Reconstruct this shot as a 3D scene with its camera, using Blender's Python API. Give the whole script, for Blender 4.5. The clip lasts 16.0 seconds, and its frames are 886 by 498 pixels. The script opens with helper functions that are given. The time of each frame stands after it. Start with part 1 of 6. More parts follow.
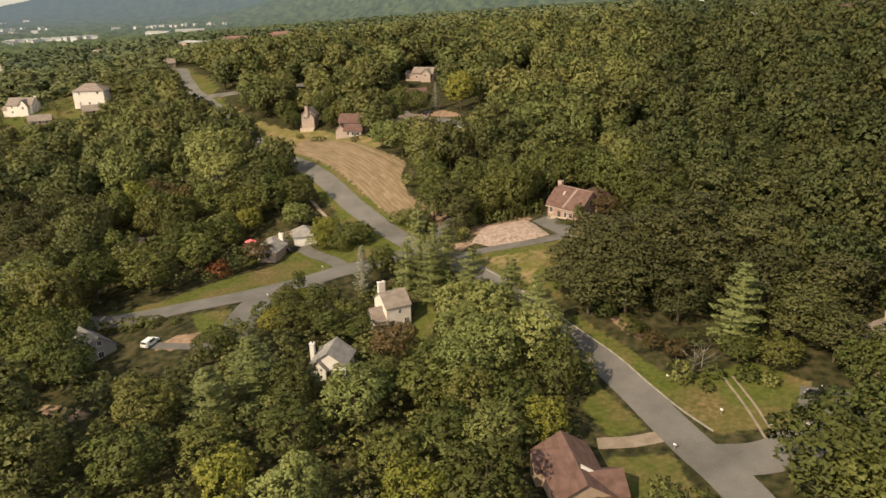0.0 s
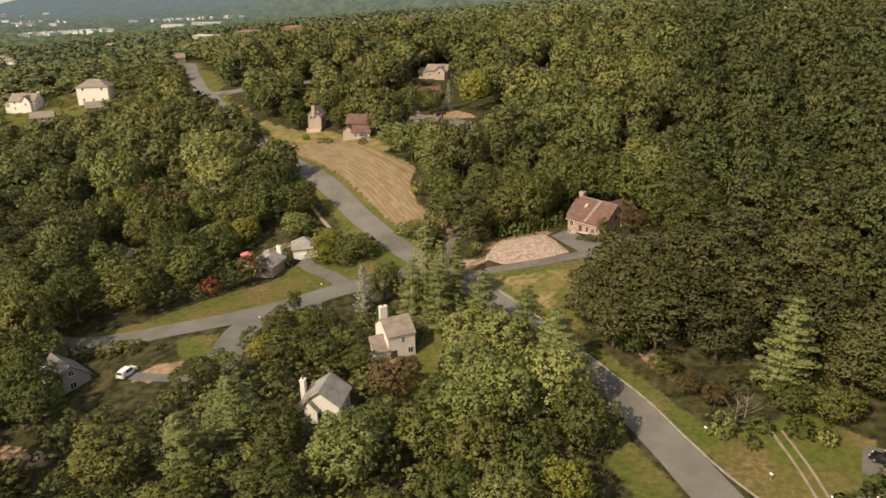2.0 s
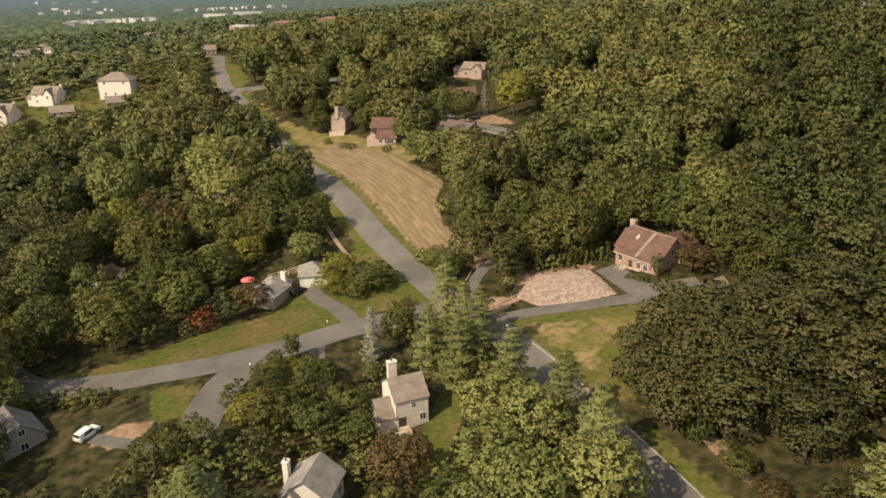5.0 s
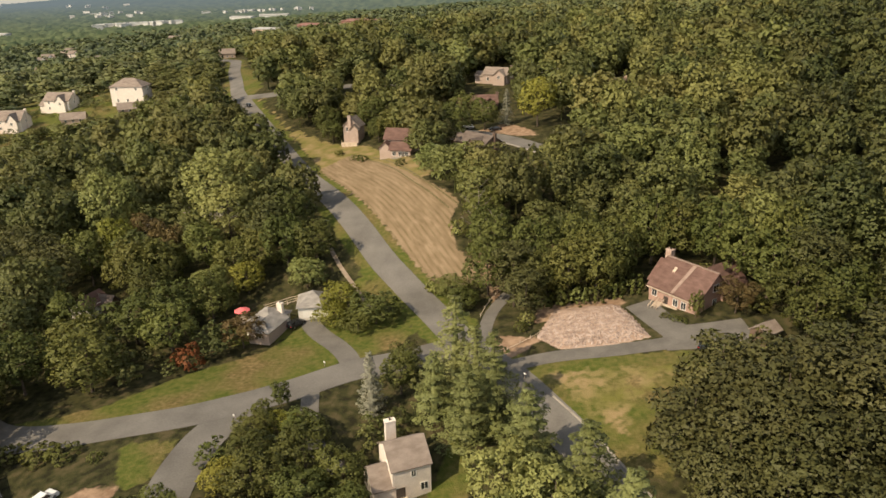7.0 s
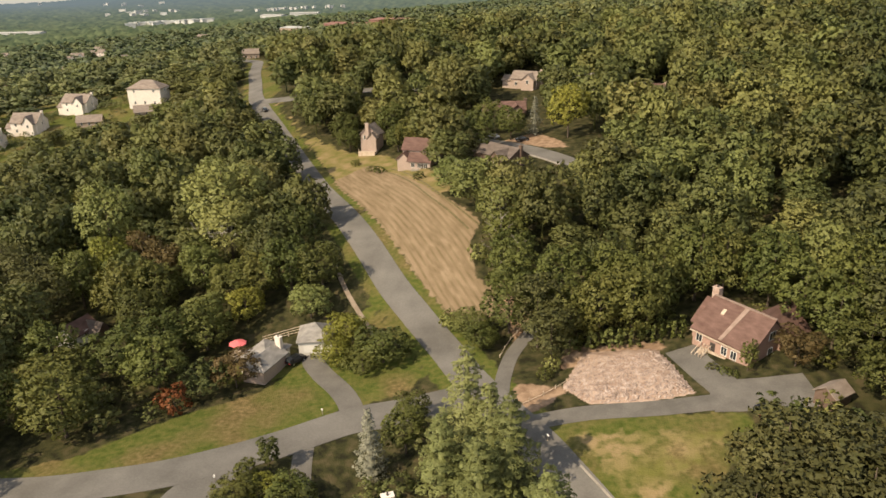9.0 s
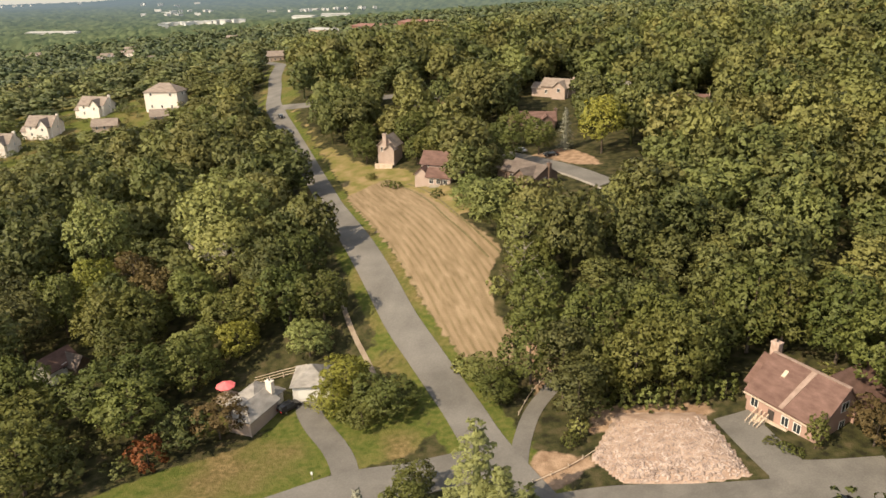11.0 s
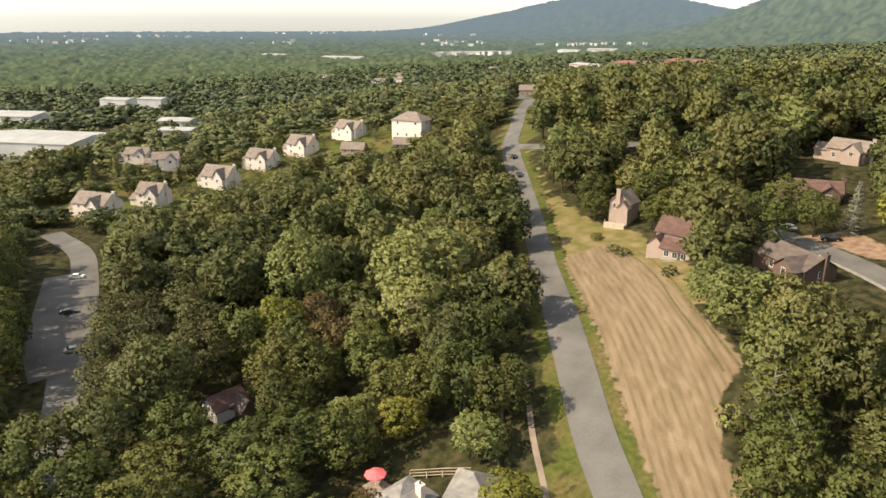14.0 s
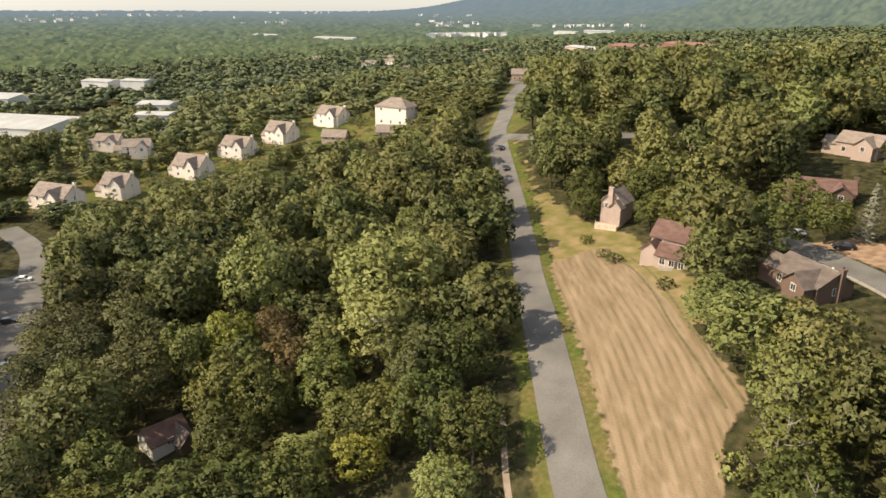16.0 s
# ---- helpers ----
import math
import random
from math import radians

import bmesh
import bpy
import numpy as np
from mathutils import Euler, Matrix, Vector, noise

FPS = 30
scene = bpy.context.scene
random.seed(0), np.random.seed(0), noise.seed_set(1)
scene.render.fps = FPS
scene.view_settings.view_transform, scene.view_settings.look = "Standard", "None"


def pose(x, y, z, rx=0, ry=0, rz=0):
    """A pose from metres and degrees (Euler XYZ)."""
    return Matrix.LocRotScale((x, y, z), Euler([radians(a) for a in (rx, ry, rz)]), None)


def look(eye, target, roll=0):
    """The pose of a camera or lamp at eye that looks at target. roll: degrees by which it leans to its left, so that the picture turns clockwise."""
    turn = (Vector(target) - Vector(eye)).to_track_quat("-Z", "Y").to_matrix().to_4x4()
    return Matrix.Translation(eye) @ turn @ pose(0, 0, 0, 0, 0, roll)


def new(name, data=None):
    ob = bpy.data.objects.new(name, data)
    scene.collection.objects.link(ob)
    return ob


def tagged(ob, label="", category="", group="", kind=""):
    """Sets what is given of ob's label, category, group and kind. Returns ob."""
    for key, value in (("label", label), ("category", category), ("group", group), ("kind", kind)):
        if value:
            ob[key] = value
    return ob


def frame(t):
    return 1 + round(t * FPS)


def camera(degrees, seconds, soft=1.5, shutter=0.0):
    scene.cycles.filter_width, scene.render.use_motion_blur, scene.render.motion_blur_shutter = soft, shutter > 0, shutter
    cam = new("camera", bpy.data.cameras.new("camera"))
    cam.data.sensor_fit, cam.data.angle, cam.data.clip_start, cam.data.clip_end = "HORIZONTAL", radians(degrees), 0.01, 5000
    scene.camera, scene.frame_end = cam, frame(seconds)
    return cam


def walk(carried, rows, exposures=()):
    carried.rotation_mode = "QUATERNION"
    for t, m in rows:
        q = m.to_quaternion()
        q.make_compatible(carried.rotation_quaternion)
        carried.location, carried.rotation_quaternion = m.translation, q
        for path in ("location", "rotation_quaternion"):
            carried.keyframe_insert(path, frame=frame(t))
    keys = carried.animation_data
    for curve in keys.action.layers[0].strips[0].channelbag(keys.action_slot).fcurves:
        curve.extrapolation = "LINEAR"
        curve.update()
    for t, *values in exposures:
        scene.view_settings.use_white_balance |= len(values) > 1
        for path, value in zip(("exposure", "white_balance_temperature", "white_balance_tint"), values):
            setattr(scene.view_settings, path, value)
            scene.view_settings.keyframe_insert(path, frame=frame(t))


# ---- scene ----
cam = camera(64.6, 16.0, soft=1.6)
PATH = [
    (0, (1.408, 1.632, 74.561), (1.387, 3.513, 73.883), -1.0),
    (0.5, (1.75, 6.055, 74.52), (1.717, 7.935, 73.838), -0.9),
    (1, (2.159, 10.615, 74.544), (2.115, 12.492, 73.858), -0.9),
    (1.5, (2.491, 15.024, 74.57), (2.439, 16.9, 73.881), -0.8),
    (2, (2.902, 19.687, 74.591), (2.835, 21.561, 73.898), -0.9),
    (2.5, (3.307, 24.373, 74.576), (3.223, 26.246, 73.88), -0.9),
    (3, (3.813, 29.122, 74.654), (3.714, 30.993, 73.955), -1.0),
    (3.5, (4.255, 33.967, 74.657), (4.139, 35.836, 73.954), -1.0),
    (4, (4.517, 38.567, 74.714), (4.382, 40.433, 74.01), -1.0),
    (4.2, (4.503, 40.455, 74.706), (4.36, 42.32, 73.999), -0.8),
    (6.3, (5.83, 60.352, 75.152), (5.607, 62.205, 74.437), -1.1),
    (6.5, (6.007, 62.188, 75.086), (5.777, 64.043, 74.374), -1.1),
    (7, (6.207, 67.08, 75.008), (5.957, 68.932, 74.296), -1.0),
    (7.5, (6.333, 71.748, 75.136), (6.065, 73.597, 74.422), -1.1),
    (8, (6.461, 76.404, 75.189), (6.172, 78.25, 74.474), -1.1),
    (8.5, (6.498, 81.062, 75.272), (6.188, 82.903, 74.556), -1.1),
    (9, (6.448, 85.657, 75.304), (6.116, 87.495, 74.588), -1.1),
    (9.2, (6.386, 87.448, 75.304), (6.046, 89.284, 74.589), -1.1),
    (11.5, (5.556, 109.57, 75.009), (5.118, 111.388, 74.3), -0.9),
    (12, (5.129, 114.102, 75.018), (4.669, 115.917, 74.312), -0.9),
    (12.5, (4.418, 118.783, 74.985), (3.905, 120.585, 74.285), -0.8),
    (13, (3.355, 123.334, 75.125), (2.492, 125.023, 74.49), -0.4),
    (13.5, (3.162, 128.546, 74.832), (2.112, 130.136, 74.225), 0.0),
    (14, (2.205, 133.182, 74.906), (1.163, 134.771, 74.282), 0.2),
    (14.5, (1.267, 137.722, 74.898), (0.23, 139.308, 74.259), 0.3),
    (15, (0.027, 142.142, 75.053), (-1.006, 143.725, 74.4), 0.3),
    (15.5, (-1.526, 146.446, 75.06), (-2.554, 148.028, 74.396), 0.4),
    (16, (-3.041, 150.703, 74.966), (-4.065, 152.285, 74.294), 0.5),
]
walk(cam, [(t, look(eye, target, roll)) for t, eye, target, roll in PATH],
     exposures=[(0.0, 0.22, 7050, 9), (4.0, 0.22, 7050, 9), (9.0, 0.36, 6850, 9), (12.0, 0.62, 6780, 9), (14.0, 0.60, 6550, 8), (16.0, 0.64, 6580, 9)])

# ---- sky, sun and exposure ----
SUN_EL, SUN_TO = radians(41), Vector((0.70, 0.71))
world = bpy.data.worlds.new("sky")
scene.world = world
world.use_nodes = True
wn = world.node_tree.nodes
sky = wn.new("ShaderNodeTexSky")
sky.sky_type, sky.sun_disc, sky.sun_elevation = "NISHITA", False, SUN_EL
sky.sun_rotation = math.atan2(-SUN_TO.x, -SUN_TO.y)
sky.air_density, sky.dust_density, sky.ozone_density = 1.2, 0.7, 1.0
wn["Background"].inputs["Strength"].default_value = 0.15
pale = wn.new("ShaderNodeHueSaturation")
pale.inputs["Saturation"].default_value = 0.35
world.node_tree.links.new(sky.outputs[0], pale.inputs["Color"])
world.node_tree.links.new(pale.outputs[0], wn["Background"].inputs["Color"])
sun = new("sun", bpy.data.lights.new("sun", "SUN"))
sun.data.energy, sun.data.angle, sun.data.color = 4.7, radians(0.6), (1.0, 0.84, 0.62)
sun.matrix_world = look((0, 0, 300), Vector((SUN_TO.x, SUN_TO.y, 0)).normalized() * math.cos(SUN_EL) + Vector((0, 0, 300 - math.sin(SUN_EL))))


# ---- materials ----
def mat(name, colors, scale=1.0, rough=0.9, bump=0.0, bump_scale=8.0, detail=6.0, metallic=0.0, vary=0.0, stretch=(1, 1, 1), spec=0.2):
    """Noise between two or three colours at one scale, finer grain at another, and a bump."""
    m = bpy.data.materials.new(name)
    m.use_nodes = True
    nt, nd = m.node_tree, m.node_tree.nodes
    b = nd["Principled BSDF"]
    b.inputs["Roughness"].default_value, b.inputs["Metallic"].default_value = rough, metallic
    b.inputs["Specular IOR Level"].default_value = spec
    tc, mp = nd.new("ShaderNodeTexCoord"), nd.new("ShaderNodeMapping")
    mp.inputs["Scale"].default_value = stretch
    nt.links.new(tc.outputs["Object"], mp.inputs[0])
    no, fine, ramp = nd.new("ShaderNodeTexNoise"), nd.new("ShaderNodeTexNoise"), nd.new("ShaderNodeValToRGB")
    no.inputs["Scale"].default_value, no.inputs["Detail"].default_value = scale, detail
    fine.inputs["Scale"].default_value, fine.inputs["Detail"].default_value = bump_scale, 3.0
    nt.links.new(mp.outputs[0], no.inputs["Vector"]), nt.links.new(mp.outputs[0], fine.inputs["Vector"])
    el = ramp.color_ramp.elements
    el[0].position, el[1].position = 0.33, 0.68
    el[0].color, el[1].color = (*colors[0], 1), (*colors[-1], 1)
    if len(colors) == 3:
        e = el.new(0.5)
        e.color = (*colors[1], 1)
    nt.links.new(no.outputs["Fac"], ramp.inputs[0])
    hsv = nd.new("ShaderNodeHueSaturation")
    nt.links.new(ramp.outputs[0], hsv.inputs["Color"])
    rng = nd.new("ShaderNodeMapRange")
    rng.inputs["To Min"].default_value, rng.inputs["To Max"].default_value = 0.78, 1.22
    nt.links.new(fine.outputs["Fac"], rng.inputs["Value"])
    last = rng.outputs[0]
    if vary:
        info, r2, mul = nd.new("ShaderNodeObjectInfo"), nd.new("ShaderNodeMapRange"), nd.new("ShaderNodeMath")
        r2.inputs["To Min"].default_value, r2.inputs["To Max"].default_value = 1 - vary, 1 + vary
        nt.links.new(info.outputs["Random"], r2.inputs["Value"])
        mul.operation = "MULTIPLY"
        nt.links.new(r2.outputs[0], mul.inputs[0]), nt.links.new(last, mul.inputs[1])
        last = mul.outputs[0]
    nt.links.new(last, hsv.inputs["Value"])
    nt.links.new(hsv.outputs[0], b.inputs["Base Color"])
    if bump:
        bp = nd.new("ShaderNodeBump")
        bp.inputs["Strength"].default_value, bp.inputs["Distance"].default_value = bump, 0.1
        nt.links.new(fine.outputs["Fac"], bp.inputs["Height"]), nt.links.new(bp.outputs[0], b.inputs["Normal"])
    return m


def leaf_mat(name, dark, light, hue=0.02, attribute=False, through_light=0.25, own=0.2, grain=1.9):
    """Foliage: tint by tree, lighter and darker sprays by leaf, a little light passing through."""
    m = bpy.data.materials.new(name)
    m.use_nodes = True
    nt, nd = m.node_tree, m.node_tree.nodes
    b = nd["Principled BSDF"]
    b.inputs["Roughness"].default_value, b.inputs["Specular IOR Level"].default_value = 0.6, 0.25
    geo, mix = nd.new("ShaderNodeNewGeometry"), nd.new("ShaderNodeMix")
    mix.data_type = "RGBA"
    mix.inputs["A"].default_value, mix.inputs["B"].default_value = (*dark, 1), (*light, 1)
    if attribute:
        a = nd.new("ShaderNodeAttribute")
        a.attribute_name = "tint"
        tree = a.outputs["Fac"]
    else:
        tree = nd.new("ShaderNodeObjectInfo").outputs["Random"]
    av = nd.new("ShaderNodeMath")
    av.operation = "MULTIPLY_ADD"
    av.inputs[1].default_value = 1 - own
    half = nd.new("ShaderNodeMath")
    half.operation = "MULTIPLY"
    half.inputs[1].default_value = own
    nt.links.new(geo.outputs["Random Per Island"], half.inputs[0])
    nt.links.new(tree, av.inputs[0]), nt.links.new(half.outputs[0], av.inputs[2])
    nt.links.new(av.outputs[0], mix.inputs["Factor"])
    hs, hr = nd.new("ShaderNodeHueSaturation"), nd.new("ShaderNodeMapRange")
    hr.inputs["To Min"].default_value, hr.inputs["To Max"].default_value = 0.5 - hue, 0.5 + hue * 0.6
    fr = nd.new("ShaderNodeMath")
    fr.operation = "MULTIPLY"
    fr.inputs[1].default_value = 7.31
    fr2 = nd.new("ShaderNodeMath")
    fr2.operation = "FRACT"
    nt.links.new(tree, fr.inputs[0]), nt.links.new(fr.outputs[0], fr2.inputs[0]), nt.links.new(fr2.outputs[0], hr.inputs["Value"])
    nt.links.new(hr.outputs[0], hs.inputs["Hue"]), nt.links.new(mix.outputs["Result"], hs.inputs["Color"])
    tc, sprig, lift, bp = nd.new("ShaderNodeTexCoord"), nd.new("ShaderNodeTexNoise"), nd.new("ShaderNodeMapRange"), nd.new("ShaderNodeBump")
    sprig.inputs["Scale"].default_value, sprig.inputs["Detail"].default_value = grain, 2.0
    lift.inputs["From Min"].default_value, lift.inputs["From Max"].default_value = 0.3, 0.7
    lift.inputs["To Min"].default_value, lift.inputs["To Max"].default_value = 0.82, 1.18
    bp.inputs["Strength"].default_value, bp.inputs["Distance"].default_value = 0.4, 0.25
    nt.links.new(tc.outputs["Object"], sprig.inputs["Vector"]), nt.links.new(sprig.outputs["Fac"], lift.inputs["Value"])
    nt.links.new(lift.outputs[0], hs.inputs["Value"]), nt.links.new(sprig.outputs["Fac"], bp.inputs["Height"])
    nt.links.new(bp.outputs[0], b.inputs["Normal"])
    nt.links.new(hs.outputs[0], b.inputs["Base Color"])
    tr, ms = nd.new("ShaderNodeBsdfTranslucent"), nd.new("ShaderNodeMixShader")
    nt.links.new(hs.outputs[0], tr.inputs["Color"])
    ms.inputs[0].default_value = through_light
    nt.links.new(b.outputs[0], ms.inputs[1]), nt.links.new(tr.outputs[0], ms.inputs[2])
    nt.links.new(ms.outputs[0], nd["Material Output"].inputs["Surface"])
    return m


def siding_mat(name, color, pitch=0.16):
    m = mat(name, (tuple(c * 0.9 for c in color), color), 0.7, 0.7, 0.0, 5.0)
    nt, nd = m.node_tree, m.node_tree.nodes
    wv, tc, bp = nd.new("ShaderNodeTexWave"), nd.new("ShaderNodeTexCoord"), nd.new("ShaderNodeBump")
    wv.bands_direction, wv.wave_profile = "Z", "SAW"
    wv.inputs["Scale"].default_value = 0.314 / pitch
    bp.inputs["Strength"].default_value, bp.inputs["Distance"].default_value = 0.5, 0.04
    nt.links.new(tc.outputs["Object"], wv.inputs["Vector"]), nt.links.new(wv.outputs["Fac"], bp.inputs["Height"])
    nt.links.new(bp.outputs[0], nd["Principled BSDF"].inputs["Normal"])
    return m


def plain(name, color, rough=0.5, metallic=0.0, spec=0.5):
    m = bpy.data.materials.new(name)
    m.use_nodes = True
    b = m.node_tree.nodes["Principled BSDF"]
    b.inputs["Base Color"].default_value, b.inputs["Roughness"].default_value, b.inputs["Metallic"].default_value = (*color, 1), rough, metallic
    b.inputs["Specular IOR Level"].default_value = spec
    return m


ASPHALT = mat("asphalt", ((0.112, 0.104, 0.094), (0.144, 0.134, 0.122), (0.172, 0.160, 0.146)), 0.12, 0.95, 0.3, 3.0)
DRIVE = mat("driveway asphalt", ((0.108, 0.100, 0.090), (0.155, 0.143, 0.129)), 0.25, 0.95, 0.3, 4.0)
CONCRETE = mat("concrete", ((0.22, 0.195, 0.165), (0.34, 0.305, 0.26)), 0.6, 0.9, 0.2, 5.0)
PATCH = mat("packed dirt drive", ((0.20, 0.155, 0.115), (0.28, 0.225, 0.175)), 0.5, 0.95, 0.3, 4.0)
BARK = mat("bark", ((0.06, 0.045, 0.035), (0.14, 0.11, 0.085)), 2.0, 0.95, 0.5, 12.0)
GREYBARK = mat("grey bare wood", ((0.20, 0.17, 0.15), (0.34, 0.30, 0.27)), 2.0, 0.9, 0.3, 12.0)
OAK = leaf_mat("oak leaves", (0.056, 0.070, 0.017), (0.160, 0.168, 0.044), 0.022, own=0.32)
MAPLE = leaf_mat("light maple leaves", (0.128, 0.148, 0.042), (0.262, 0.275, 0.090), 0.015, own=0.32)
LIME = leaf_mat("yellow green leaves", (0.150, 0.160, 0.026), (0.290, 0.275, 0.052), 0.012)
PINE = leaf_mat("pine needles", (0.105, 0.122, 0.038), (0.245, 0.250, 0.090), 0.012, own=0.3, through_light=0.15)
DARKPINE = leaf_mat("dark pine needles", (0.046, 0.050, 0.016), (0.112, 0.108, 0.036), 0.012, own=0.32, through_light=0.15)
SILVER = leaf_mat("silvery spruce needles", (0.11, 0.12, 0.08), (0.24, 0.23, 0.17), 0.01, through_light=0.1)
RUST = leaf_mat("rusty red leaves", (0.10, 0.035, 0.012), (0.26, 0.10, 0.035), 0.01)
BROWNLEAF = leaf_mat("brownish leaves", (0.07, 0.05, 0.018), (0.16, 0.115, 0.045), 0.012)
WOODS = leaf_mat("woods leaves", (0.036, 0.047, 0.016), (0.208, 0.214, 0.066), 0.024, True, own=0.32, grain=2.8)
# Distance haze is put into the next two leaf colours, bluer than WOODS.
HAZED_FARWOODS = leaf_mat("far woods leaves", (0.040, 0.054, 0.021), (0.195, 0.206, 0.075), 0.02, True, 0.15, grain=0.9)
HAZED_EDGEWOODS = leaf_mat("woods towards the town", (0.040, 0.060, 0.027), (0.138, 0.157, 0.066), 0.015, True, 0.1, grain=0.5)
ROOF_BROWN = mat("brown shingles", ((0.104, 0.061, 0.050), (0.168, 0.102, 0.085)), 0.5, 0.95, 0.4, 7.0, stretch=(1, 1, 3))
ROOF_DARK = mat("dark brown shingles", ((0.10, 0.078, 0.066), (0.155, 0.125, 0.108)), 0.5, 0.95, 0.4, 7.0, stretch=(1, 1, 3))
ROOF_TAUPE = mat("taupe shingles", ((0.19, 0.15, 0.125), (0.28, 0.23, 0.195)), 0.5, 0.95, 0.4, 7.0, stretch=(1, 1, 3))
ROOF_GREY = mat("grey shingles", ((0.20, 0.185, 0.17), (0.33, 0.305, 0.28)), 0.5, 0.95, 0.4, 7.0, stretch=(1, 1, 3))
ROOF_SLATE = mat("dark slate shingles", ((0.12, 0.115, 0.11), (0.20, 0.19, 0.18)), 0.5, 0.9, 0.4, 7.0, stretch=(1, 1, 3))
ROOF_PINK = mat("pale valley flashing", ((0.22, 0.155, 0.125), (0.29, 0.21, 0.175)), 0.8, 0.8, 0.1, 6.0)
WALL_CREAM = siding_mat("cream siding", (0.78, 0.69, 0.61))
WALL_WHITE = siding_mat("white siding", (0.74, 0.70, 0.64))
WALL_GREY = siding_mat("grey siding", (0.34, 0.31, 0.28))
WALL_ROSE = siding_mat("rosy cream siding", (0.42, 0.325, 0.275))
WALL_PINK = siding_mat("rosy cedar siding", (0.40, 0.26, 0.21))
WALL_TAN = siding_mat("tan siding", (0.45, 0.34, 0.26))
WALL_BROWN = siding_mat("brown siding", (0.16, 0.11, 0.085))
TRIM = plain("white trim", (0.74, 0.71, 0.66), 0.6)
GLASS = plain("window glass", (0.03, 0.035, 0.04), 0.08, 0.0, 0.6)
DARKDOOR = plain("dark door paint", (0.05, 0.04, 0.035), 0.5)
BRICK = mat("chimney brick", ((0.36, 0.25, 0.20), (0.50, 0.38, 0.32)), 1.5, 0.9, 0.4, 9.0)
STONE = mat("rubble stone", ((0.20, 0.150, 0.128), (0.33, 0.255, 0.218), (0.46, 0.375, 0.328)), 0.9, 0.95, 0.5, 5.0)
REDEARTH = mat("red clay earth", ((0.27, 0.185, 0.14), (0.40, 0.30, 0.24)), 0.5, 0.95, 0.5, 4.0)
WOODGREY = mat("weathered wood", ((0.24, 0.19, 0.15), (0.38, 0.32, 0.26)), 1.5, 0.9, 0.3, 9.0)
PALEWOOD = mat("pale wood", ((0.42, 0.33, 0.25), (0.58, 0.48, 0.38)), 1.5, 0.9, 0.3, 9.0)
FALLOW = mat("mown meadow", ((0.15, 0.15, 0.085), (0.22, 0.205, 0.125)), 0.02, 0.95, 0.1, 0.3)
RUT = mat("trodden grass", ((0.10, 0.085, 0.04), (0.17, 0.135, 0.07)), 0.8, 0.95, 0.3, 4.0)
METALROOF = mat("pale metal roof", ((0.34, 0.33, 0.31), (0.44, 0.43, 0.41)), 0.1, 0.6, 0.05, 1.0)
TOWNWALL = mat("far pale walls", ((0.42, 0.42, 0.41), (0.55, 0.54, 0.52)), 0.05, 0.8, 0.05, 1.0)
TOWNROOF = mat("far grey roofs", ((0.36, 0.37, 0.37), (0.52, 0.51, 0.50)), 0.05, 0.8, 0.05, 1.0)
REDROOF = mat("red brick building", ((0.20, 0.10, 0.08), (0.28, 0.155, 0.125)), 0.05, 0.9, 0.1, 1.0)
TYRE = plain("tyre rubber", (0.02, 0.02, 0.02), 0.8)
RIM = plain("alloy rim", (0.5, 0.5, 0.5), 0.35, 0.8)
LAMP = plain("lamp lens", (0.75, 0.72, 0.68), 0.15)
TAIL = plain("tail lamp", (0.35, 0.02, 0.02), 0.2)
PAINTS = {"white": plain("white car paint", (0.78, 0.77, 0.74), 0.25), "black": plain("black car paint", (0.012, 0.012, 0.014), 0.2),
          "red": plain("red car paint", (0.45, 0.015, 0.02), 0.2), "dark": plain("dark grey car paint", (0.04, 0.042, 0.046), 0.25),
          "silver": plain("silver car paint", (0.45, 0.46, 0.47), 0.25, 0.5), "maroon": plain("maroon car paint", (0.12, 0.02, 0.02), 0.25), "tan": plain("beige car paint", (0.45, 0.40, 0.32), 0.3)}
PARASOL = plain("coral parasol cloth", (0.75, 0.16, 0.17), 0.8)


# ---- the lie of the land ----
NEAR_SPOTS = [(5, 181, 5.5), (-46, 169, 1.1), (-24, 200, 2.3), (11, 190, 6.7), (31, 193, 9.9), (-40, 234, 8.4), (-10, 232, 8.9), (-17, 243, 12.7), (-8, 290, 23.4), (-54, 318, 16.7), (40, 208, 12.1), (-12, 163, -0.4), (-27, 140, -1.1), (-69, 149, -0.4), (44, 122, 3.3), (61, 102, 4.9), (-100, 210, -1.5), (-84, 146, -3.5)]
WIDE_SPOTS = [(-177, 232, -1.0), (-45, 217, 1.8), (38, 356, 31.7), (-132, 390, 24.3), (-181, 496, 28.0), (-215, 437, 15.6), (-262, 432, 8.7), (-286, 284, -4.4), (150, 250, 25.5), (320, 420, 55.0), (0, 560, 40.3), (-560, 560, -22.6), (-110, 70, -1.8), (110, 40, 8.0), (-1500, 900, -32), (1500, 1500, 78), (-190, 385, 1.9)]
SPOT = np.array(NEAR_SPOTS + WIDE_SPOTS, float)


def swell(d2):
    return np.sqrt(d2 + 900.0)


SPOT_MEAN = SPOT[:, 2].mean()
SPOT_W = np.linalg.solve(swell(((SPOT[:, None, :2] - SPOT[None, :, :2]) ** 2).sum(-1)), SPOT[:, 2] - SPOT_MEAN)
RIDGES = [(-1350, 3900, 720, 420, 174), (-150, 3050, 520, 460, 228), (700, 2800, 640, 560, 200)]


